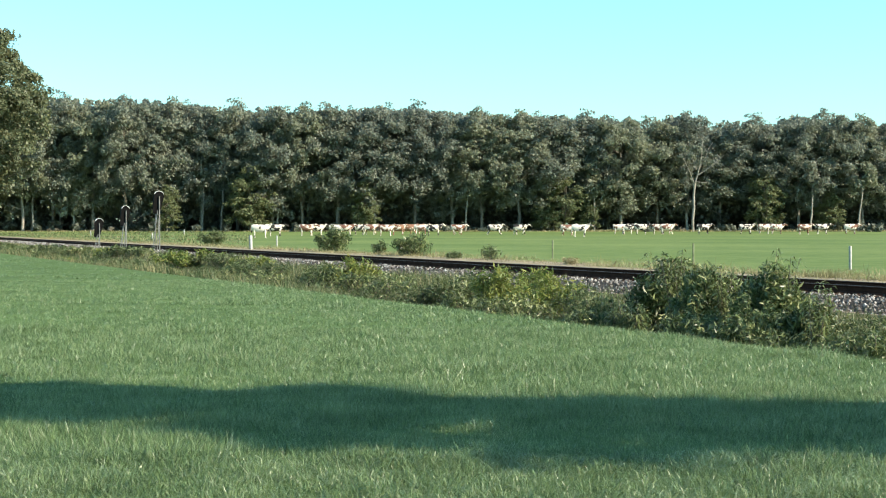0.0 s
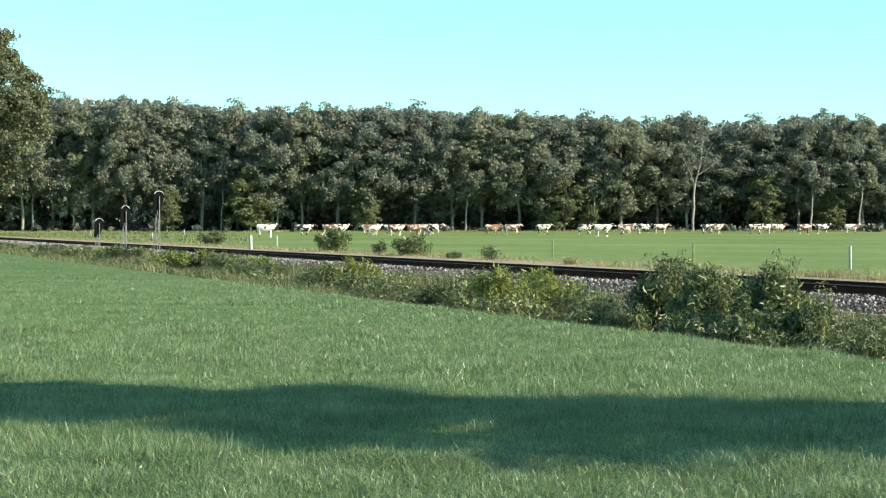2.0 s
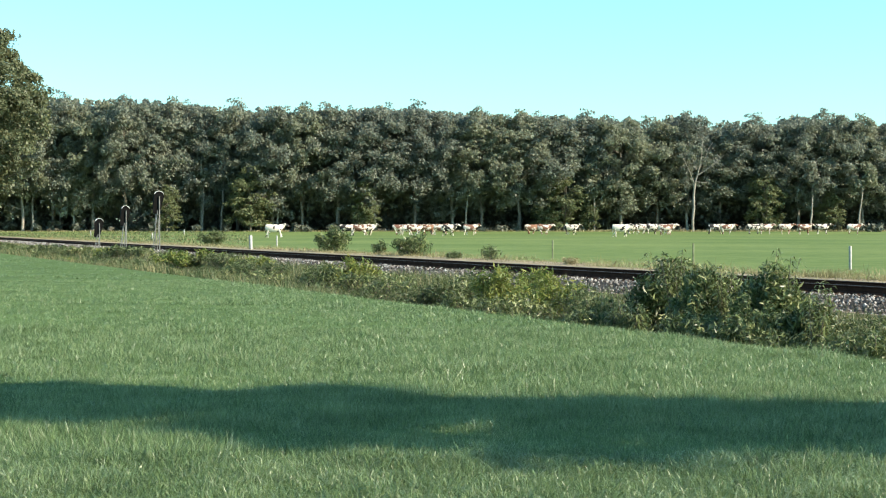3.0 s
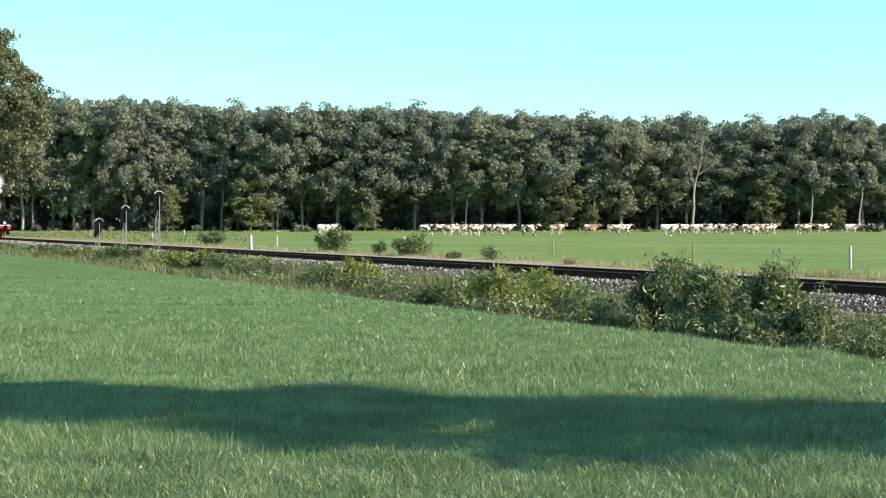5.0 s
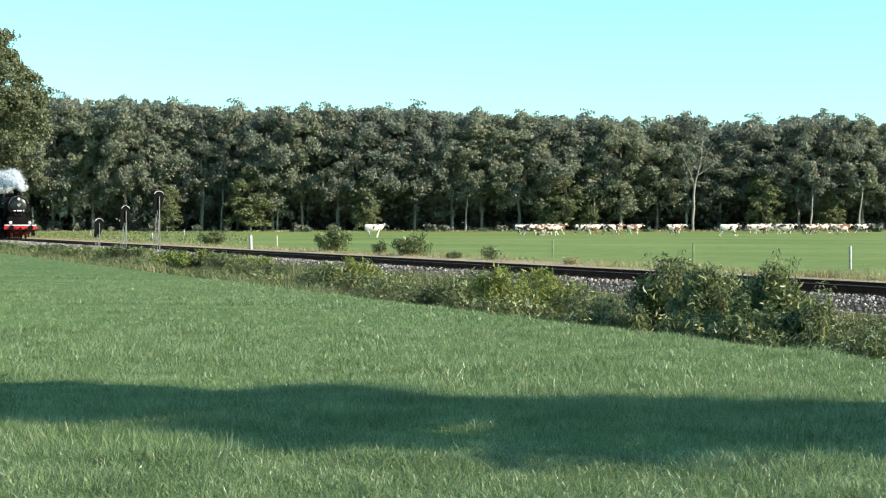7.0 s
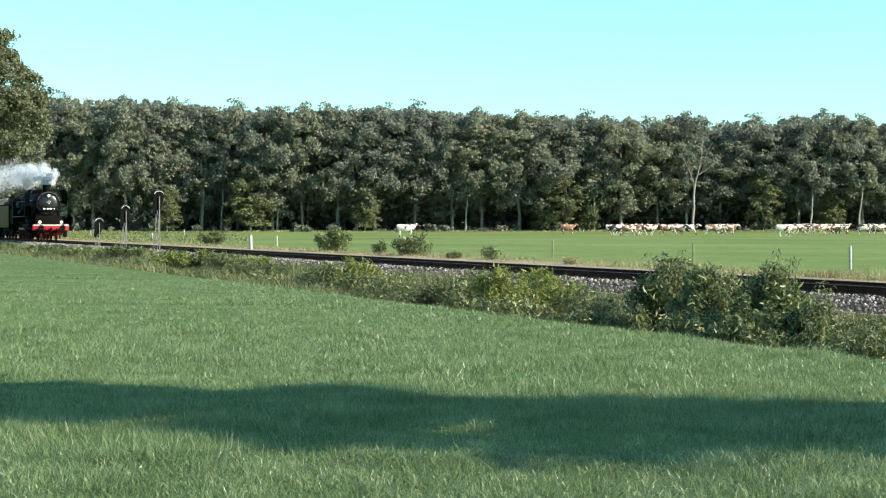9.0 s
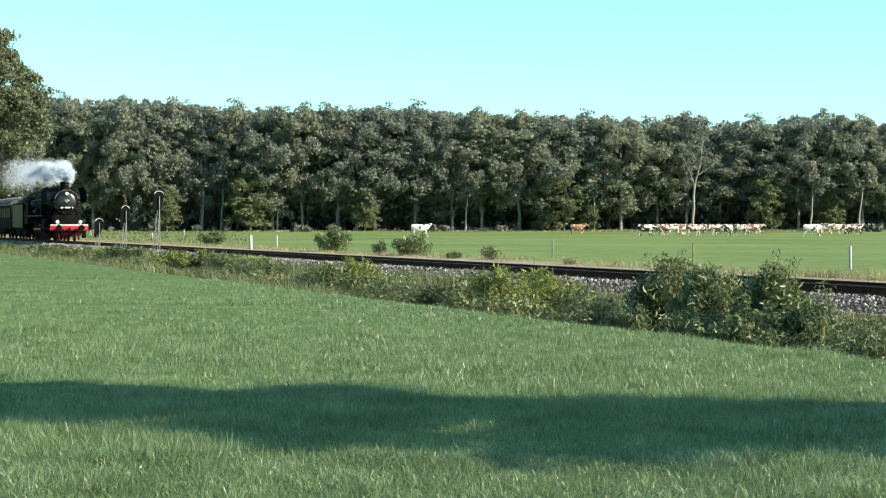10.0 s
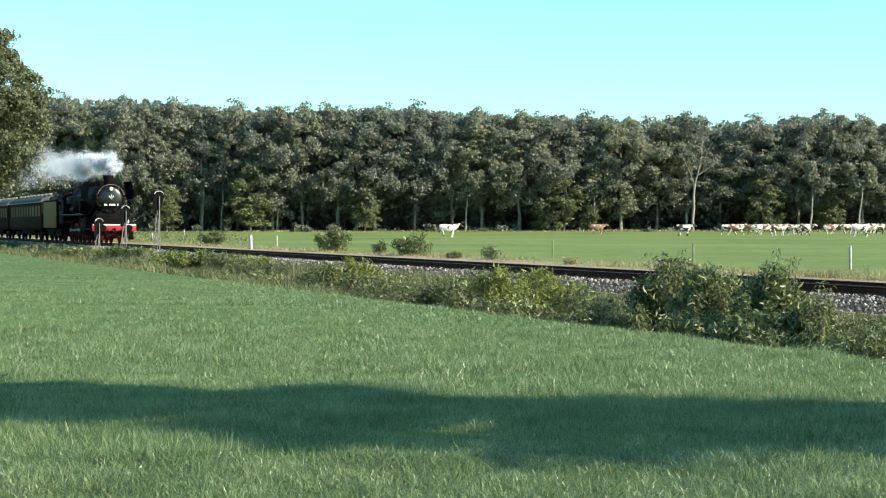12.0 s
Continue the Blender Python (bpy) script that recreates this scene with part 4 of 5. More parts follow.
    part("lens", tube(B(), (-1.60, 0, 3.74), (-1.585, 0, 3.74), 0.135, 0.125, 16), LENS, lamp, "pale round lamp glass")
    bm = tube(B(), (-2.7, 0, 3.9), (-2.7, 0, 4.45), 0.36, 0.31, 22)
    tube(bm, (-2.7, 0, 4.42), (-2.7, 0, 4.68), 0.36, 0.36, 22)
    tube(bm, (-2.7, 0, 4.18), (-2.7, 0, 4.24), 0.352, 0.346, 22)
    part("chimney", bm, SOOT, e)
    # pipes, hoses and steps of the front end
    for y in (-0.45, 0.45):
        part("air_hose", tube(tube(B(), (-0.55, y, 1.0), (-0.42, y, 0.72), 0.035, 0.035, 8), (-0.42, y, 0.72), (-0.5, y * 0.8, 0.45), 0.035, 0.03, 8), SOOT, e)
    for y in (-1.25, 1.25):
        part("front_step", box(box(B(), (-1.3, y, 0.72), (0.06, 0.35, 0.9), 0.01), (-1.25, y, 0.4), (0.28, 0.38, 0.04), 0.01), SOOT, e)
        part("steam_pipe", tube(B(), (-2.6, y * 0.62, 2.9), (-3.7, y * 0.95, 1.6), 0.15, 0.15, 12), SOOT, e)
    bm = B()
    for i in range(10):
        a0, a1 = math.pi * (0.08 + 0.84 * i / 10), math.pi * (0.08 + 0.84 * (i + 1) / 10)
        tube(bm, (-1.78, 0.93 * math.cos(a0), 3.1 + 0.93 * math.sin(a0)), (-1.78, 0.93 * math.cos(a1), 3.1 + 0.93 * math.sin(a1)), 0.018, 0.018, 6)
    part("door_rail", bm, GALV, e)
    # boiler
    bm = ring_section(B(), -4.0, -9.8, 0.93, 0.96, 3.1, 36)
    box(bm, (-10.9, 0, 3.0), (2.3, 1.95, 1.9), 0.5)
    part("boiler", bm, BLACK, e, "black boiler barrel and firebox")
    bm = B()
    for x in (-4.6, -6.2, -7.8, -9.4):
        ring_section(bm, x, x - 0.07, 0.972, 0.972, 3.1, 36, False)
    part("boiler_bands", bm, SOOT, e)
    for name, x, w in (("steam_dome", -6.9, 0.42), ("sand_dome", -5.2, 0.38), ("feed_dome", -8.7, 0.36)):
        bm = tube(B(), (x, 0, 3.85), (x, 0, 4.22), w, w * 0.95, 20)
        ball(bm, (x, 0, 4.2), (w * 0.95, w * 0.95, 0.18), 18)
        part(name, bm, BLACK, e)
    for y in (-1, 1):
        # running boards, pipes, tanks and the smoke deflector of each side
        bm = box(B(), (-7.6, y * 1.28, 2.02), (9.0, 0.62, 0.05), 0.01)
        box(bm, (-7.6, y * 1.58, 1.97), (9.0, 0.03, 0.12), 0.01)
        part("running_board", bm, SOOT, e)
        part("board_edge", box(B(), (-7.9, y * 1.602, 2.03), (8.4, 0.012, 0.03)), GALV, e, "thin pale edge")
        bm = tube(B(), (-4.0, y * 1.12, 3.35), (-11.9, y * 1.08, 3.35), 0.022, 0.022, 6)
        for x in (-4.6, -6.4, -8.2, -10.0, -11.6):
            tube(bm, (x, y * 0.9, 3.3), (x, y * 1.12, 3.35), 0.015, 0.015, 5)
        part("handrail", bm, STEEL, e)
        bm = B()
        prof = [(1.54, 3.05), (1.55, 3.50), (1.50, 3.92), (1.34, 4.25)]
        a = [bm.verts.new((-1.65 - (0.25 if k in (0, 3) else 0), y * u, v)) for k, (u, v) in enumerate(prof)]
        b = [bm.verts.new((-4.6 + (0.25 if k in (0, 3) else 0), y * u, v)) for k, (u, v) in enumerate(prof)]
        for i in range(3):
            bm.faces.new((a[i], b[i], b[i + 1], a[i + 1]))
        bmesh.ops.solidify(bm, geom=bm.faces[:], thickness=0.025)
        for x in (-2.2, -3.4):
            tube(bm, (x, y * 0.85, 3.3), (x, y * 1.5, 3.2), 0.03, 0.03, 6)
        part("smoke_deflector", bm, SOOT, e)
        bm = tube(B(), (-3.0, y * 1.16, 1.02), (-4.7, y * 1.16, 1.02), 0.43, 0.43, 24)
        box(bm, (-3.85, y * 1.16, 1.55), (1.3, 0.62, 0.6), 0.12)
        part("cylinder", bm, SOOT, e)
        bm = box(B(), (-5.5, y * 1.2, 1.02), (1.7, 0.07, 0.14), 0.02)
        tube(bm, (-4.6, y * 1.2, 1.02), (-6.2, y * 1.2, 1.02), 0.04, 0.04, 8)
        part("slide_bar", bm, STEEL, e)
        bm = tube(B(), (-5.6, y * 1.15, 1.55), (-7.0, y * 1.15, 1.72), 0.05, 0.05, 8)
        tube(bm, (-7.0, y * 1.15, 1.2), (-7.0, y * 1.15, 1.95), 0.05, 0.05, 8)
        part("valve_gear", bm, DARKRED, e)
        bm = tube(B(), (-8.2, y * 1.2, 2.36), (-9.8, y * 1.2, 2.36), 0.24, 0.24, 16)
        part("air_tank", bm, BLACK, e)
        bm = box(B(), (-6.3, y * 1.12, 2.5), (0.6, 0.42, 0.95), 0.1)
        part("feed_pump", bm, SOOT, e)
    # cab
    bm = B()
    for y in (-1.46, 1.46):
        box(bm, (-12.55, y, 2.35), (0.9, 0.05, 1.8), 0.01)
        box(bm, (-13.85, y, 2.1), (0.5, 0.05, 1.3), 0.01)
        box(bm, (-13.2, y, 1.9), (0.9, 0.05, 0.9), 0.01)
        box(bm, (-13.1, y, 3.38), (2.0, 0.05, 0.5), 0.01)
    box(bm, (-12.1, 0, 2.6), (0.06, 2.9, 2.1), 0.01)
    box(bm, (-13.1, 0, 1.42), (2.1, 2.9, 0.08), 0.01)
    cab = part("cab", bm, BLACK, e)
    bm = B()
    k = 12
    for j in range(k):
        a0, a1 = [math.pi * (0.14 + 0.72 * q / k) for q in (j, j + 1)]
        p, q = (1.72 * math.cos(a0), 2.72 + 1.4 * math.sin(a0)), (1.72 * math.cos(a1), 2.72 + 1.4 * math.sin(a1))
        box(bm, (-13.15, (p[0] + q[0]) / 2, (p[1] + q[1]) / 2), (2.5, math.dist(p, q) + 0.02, 0.05), turn=pose(0, 0, 0, math.degrees(math.atan2(q[1] - p[1], q[0] - p[0]))))
    part("cab_roof", bm, SOOT, cab)
    for y in (-1.0, 1.0):
        part("cab_window", box(B(), (-12.06, y, 3.1), (0.03, 0.5, 0.5), 0.01), GLASS, cab)
    for i, x in enumerate((-5.7, -7.4, -9.1, -10.8, -12.5)):
        wheelset("driving_wheelset", e, x, 0.70, DARKRED, 14)
    wheelset("leading_wheelset", e, -2.75, 0.425, DARKRED, 9)
    for y in (-0.93, 0.93):
        bm = box(B(), (0, y, 0), (6.9, 0.06, 0.13), 0.02)
        for x in (-3.4, -1.7, 0, 1.7, 3.4):
            tube(bm, (x, y - 0.05, 0), (x, y + 0.05, 0), 0.12, 0.12, 12)
        rod = part("coupling_rod", bm, STEEL, e, "bright steel coupling rod")
        rod.matrix_basis = pose(-9.1, 0, 0.42)
        RODS.append((rod, -9.1, 0.7, 0.33))
    return e


def build_tender():
    t = thing("tender", pose(0, 0, 0), "tender with cream side sheets behind the locomotive", "tender")
    bm = box(B(), (-18.6, 0, 2.05), (6.6, 2.92, 2.05), 0.08)
    tank = part("tank", bm, SOOT, t)
    for y in (-1, 1):
        part("side_sheet", box(B(), (-18.35, y * 1.475, 2.06), (6.0, 0.03, 2.0), 0.008), CREAM, tank, "plain cream side sheet")
        part("coping", box(B(), (-18.6, y * 1.40, 3.14), (6.6, 0.08, 0.14), 0.02), SOOT, tank)
    bm = B()
    for i in range(60):
        ball(bm, (random.uniform(-20.4, -16.2), random.uniform(-1.1, 1.1), 3.08 + random.uniform(0, 0.35)), [random.uniform(0.18, 0.4)] * 3, 6)
    part("coal", bm, COAL, t, "black heap of coal")
    bm = box(B(), (-18.5, 0, 0.88), (7.2, 2.3, 0.24), 0.02)
    box(bm, (-22.15, 0, 1.05), (0.1, 2.8, 0.4), 0.02)
    part("underframe", bm, SOOT, t)
    for x in (-16.0, -17.9, -19.8, -21.7):
        wheelset("tender_wheelset", t, x, 0.5, DARKRED, 9)
    for x in (-16.95, -20.75):
        for y in (-1.0, 1.0):
            part("bogie_frame", box(box(B(), (x, y, 0.62), (2.9, 0.08, 0.28), 0.03), (x, y, 0.48), (1.0, 0.1, 0.4), 0.05), SOOT, t)
    part("cab_floor_plate", box(B(), (-14.8, 0, 1.45), (1.2, 2.4, 0.04), 0.005), SOOT, t)
    return t


def build_coach(x0):
    """A bogie coach whose front end stands x0 behind the engine's front; its origin stays that of the train."""
    L = 19.3
    c = thing("passenger_coach", pose(0, 0, 0), "dark brown vintage passenger coach with a grey roof", "coach", "coaches of the train")
    mid = x0 - L / 2
    bm = box(B(), (mid, 0, 1.48), (L - 0.7, 2.86, 1.0), 0.03)
    box(bm, (mid, 0, 2.98), (L - 0.7, 2.86, 0.3), 0.03)
    pitch, count = (L - 1.9) / 11, 11
    for y in (-1.4, 1.4):
        for i in range(count + 1):
            box(bm, (mid - (L - 1.9) / 2 + i * pitch, y, 2.4), (0.42, 0.06, 0.9), 0.01)
    for x in (mid - L / 2 + 0.38, mid + L / 2 - 0.38):
        box(bm, (x, 0, 2.05), (0.06, 2.84, 2.1), 0.02)
    body = part("body", bm, COACHBROWN, c)
    for y in (-1.405, 1.405):
        for i in range(count):
            x = mid - (L - 1.9) / 2 + (i + 0.5) * pitch
            # solid pane, its brightness painted on as pale tan
            w = part("window", box(B(), (x, y * 0.985, 2.4), (pitch - 0.40, 0.02, 0.88)), LITPANE, body, smooth=False)
            bm = box(B(), (x - pitch / 2 + 0.24, y * 1.006, 2.4), (0.06, 0.04, 0.88))
            box(bm, (x + pitch / 2 - 0.24, y * 1.006, 2.4), (0.06, 0.04, 0.88))
            box(bm, (x, y * 1.006, 2.82), (pitch - 0.42, 0.04, 0.06))
            part("window_frame", bm, CREAM, w, "pale window frame", smooth=False)
        part("waist_rail", box(B(), (mid, y * 1.025, 1.93), (L - 0.8, 0.03, 0.06)), COACHBROWN, body)
    bm = B()
    k = 14
    prof = [(1.5 * math.cos(math.pi * j / k), 3.12 + 0.55 * math.sin(math.pi * j / k) ** 0.8) for j in range(k + 1)]
    a = [bm.verts.new((mid + L / 2 - 0.2, u, v)) for u, v in prof]
    b = [bm.verts.new((mid - L / 2 + 0.2, u, v)) for u, v in prof]
    for j in range(k):
        bm.faces.new((a[j], a[j + 1], b[j + 1], b[j]))
    bm.faces.new(a[::-1]), bm.faces.new(b)
    roof = part("roof", bm, ROOF, c, "pale grey arched roof")
    for i in range(9):
        x = mid - L / 2 + 1.6 + i * 2.0
        part("roof_vent", box(tube(B(), (x, -0.55, 3.55), (x, -0.55, 3.74), 0.1, 0.1, 8), (x, -0.55, 3.78), (0.5, 0.34, 0.15), 0.04), GALV, roof)
    part("gutter", box(box(B(), (mid, -1.5, 3.13), (L - 0.4, 0.05, 0.07)), (mid, 1.5, 3.13), (L - 0.4, 0.05, 0.07)), GALV, roof, "grey metal gutter strip")
    bm = box(B(), (mid, 0, 0.92), (L - 0.6, 2.5, 0.16), 0.02)
    for y in (-1.1, 1.1):
        box(bm, (mid, y, 0.72), (7.0, 0.1, 0.3), 0.02)
    box(bm, (mid + 1.2, 0.0, 0.62), (1.9, 2.2, 0.42), 0.04)
    part("underframe", bm, SOOT, c)
    for bx in (mid + L / 2 - 3.0, mid - L / 2 + 3.0):
        for y in (-1.02, 1.02):
            part("bogie_frame", box(box(B(), (bx, y, 0.62), (3.3, 0.08, 0.2), 0.03), (bx, y, 0.5), (0.9, 0.12, 0.44), 0.05), SOOT, c)
        for dx in (-1.2, 1.2):
            wheelset("coach_wheelset", c, bx + dx, 0.47, SOOT, 9)
    buffers(c, mid + L / 2 + 0.25, 1)
    part("gangway", box(box(B(), (mid + L / 2 - 0.1, 0, 2.0), (0.45, 1.1, 2.0), 0.1), (mid - L / 2 + 0.1, 0, 2.0), (0.45, 1.1, 2.0), 0.1), SOOT, c)
    return c


def build_steam():
    """The plume as drifting clots of droplets, thick over the chimney and thinning behind."""
    plume = thing("steam_plume", pose(0, 0, 0), "white steam and thin grey smoke trailing from the chimney", "steam")
    rng = np.random.default_rng(41)
    rows = [(-2.65, 0.12, 4.9, 0.40, 9000), (-2.8, 0.4, 5.25, 0.56, 16000), (-4.0, 0.3, 5.55, 0.78, 24000), (-6.0, 0.1, 5.65, 0.90, 28000), (-8.4, 0.0, 5.7, 0.98, 26000), (-11.0, 0.0, 5.75, 1.06, 24000), (-14.0, 0.0, 5.8, 1.12, 14000), (-17.5, 0.0, 5.9, 1.25, 9000), (-21.5, 0.0, 6.0, 1.45, 7000), (-26.0, 0.1, 6.1, 1.65, 5600), (-31.0, 0.2, 6.0, 1.8, 4600), (-37.0, 0.2, 5.9, 2.0, 3600)]
    puffs = []
    for i, (x, y, z, r, k) in enumerate(rows):
        k = int(k * (0.7 if i < 5 else 0.75))
        stretch = np.array([1.25, 0.9, 0.8]) if i < 6 else np.array([1.0 + 0.14 * i, 0.9, 0.72])
        lumps = rng.standard_normal((14, 3)) * r * 0.36 * stretch
        big = r * rng.uniform(0.24, 0.52, 14)
        pick = rng.integers(0, 14, k)
        p = lumps[pick] + rng.standard_normal((k, 3)) * (big[pick] * 0.62)[:, None] * stretch
        size = rng.uniform(0.035, 0.07, (k, 1, 1)) * (0.85 if i < 5 else 1.15)
        tri = p[:, None] + rng.standard_normal((k, 3, 3)) * size * 0.75
        ob = soup("puff", tri.reshape(-1, 3), 3, STEAM if i < 5 else SMOKE, plume)
        ob.matrix_basis = pose(x, y, z)
        tagged(ob, kind="stuff")
        puffs.append((ob, x, y, z, i))
    return plume, puffs


# ---- cattle ----
def loft(bm, rows, seg=14):
    """Rings along x: x, centre height, half width, half height."""
    rings = []
    for x, z, w, h in rows:
        rings.append([bm.verts.new((x, w * math.cos(2 * math.pi * i / seg), z + h * math.sin(2 * math.pi * i / seg))) for i in range(seg)])
    for a, b in zip(rings, rings[1:]):
        for i in range(seg):
            k = (i + 1) % seg
            bm.faces.new((a[i], a[k], b[k], b[i]))
    bm.faces.new(rings[0][::-1]), bm.faces.new(rings[-1])
    bmesh.ops.recalc_face_normals(bm, faces=bm.faces)
    return bm


def build_cow(coat, label, ears=None):
    cow = thing("cow", pose(0, 0, 0), label, "cow", "herd of cattle in the meadow")
    bm = loft(B(), [(-0.95, 1.14, 0.10, 0.18), (-0.90, 1.08, 0.22, 0.32), (-0.70, 1.04, 0.29, 0.40), (-0.35, 0.99, 0.34, 0.44), (0.05, 0.97, 0.36, 0.45), (0.42, 1.01, 0.33, 0.42), (0.66, 1.06, 0.27, 0.39), (0.84, 1.13, 0.19, 0.31), (1.00, 1.24, 0.14, 0.23), (1.14, 1.34, 0.12, 0.17)])
    ball(bm, (-0.5, 0, 0.68), (0.17, 0.14, 0.12), 10)
    part("body", bm, coat, cow)
    bm = loft(B(), [(1.05, 1.36, 0.09, 0.12), (1.14, 1.40, 0.125, 0.14), (1.28, 1.36, 0.11, 0.13), (1.45, 1.28, 0.08, 0.10), (1.56, 1.22, 0.075, 0.085)], 12)
    head = part("head", bm, coat, cow)
    for y in (-1, 1):
        part("ear", ball(B(), (1.10, y * 0.19, 1.44), (0.045, 0.11, 0.06), 8), ears or coat, head)
    part("muzzle", ball(B(), (1.57, 0, 1.215), (0.05, 0.075, 0.075), 10), MUZZLE, head)
    bm = tube(B(), (-0.84, 0, 1.25), (-0.94, 0, 0.75), 0.03, 0.022, 6)
    ball(bm, (-0.95, 0, 0.62), (0.05, 0.05, 0.14), 8)
    part("tail", bm, coat, cow)
    for x, y in ((0.58, -0.16), (0.58, 0.16), (-0.64, -0.17), (-0.64, 0.17)):
        bm = tube(B(), (0, 0, 0.12), (-0.02 if x > 0 else 0.05, 0, -0.32), 0.13, 0.075, 8)
        tube(bm, (-0.02 if x > 0 else 0.05, 0, -0.30), (0, 0, -0.74), 0.07, 0.05, 8)
        tube(bm, (0, 0, -0.74), (0.02, 0, -0.82), 0.06, 0.07, 8)
        leg = part("leg", bm, coat, cow)
        leg.matrix_basis = pose(x, y, 0.82)
    return cow


engine = build_engine()
tender = build_tender()
coaches = [build_coach(x) for x in (-22.5, -42.3, -62.1)]
plume, puffs = build_steam()
PARENT_COWS = [build_cow(PIED, "black-and-white cow trotting across the green meadow"), build_cow(REDPIED, "red-and-white cow trotting across the green meadow"), build_cow(BROWN, "brown cow trotting across the green meadow"), build_cow(PALE, "nearly white cow with a black head in the meadow", DARKHEAD)]
for cow in PARENT_COWS:
    cow.scale = (1.1, 1.1, 1.1)
SPEED, FRONT_END = 8.85, -55.6


def train_pose(t):
    return Matrix.Translation(on_line(FRONT_END - SPEED * (12.0 - t), 0, RAIL_Z)) @ pose(0, 0, 0, 0, 0, TRACK_TURN)


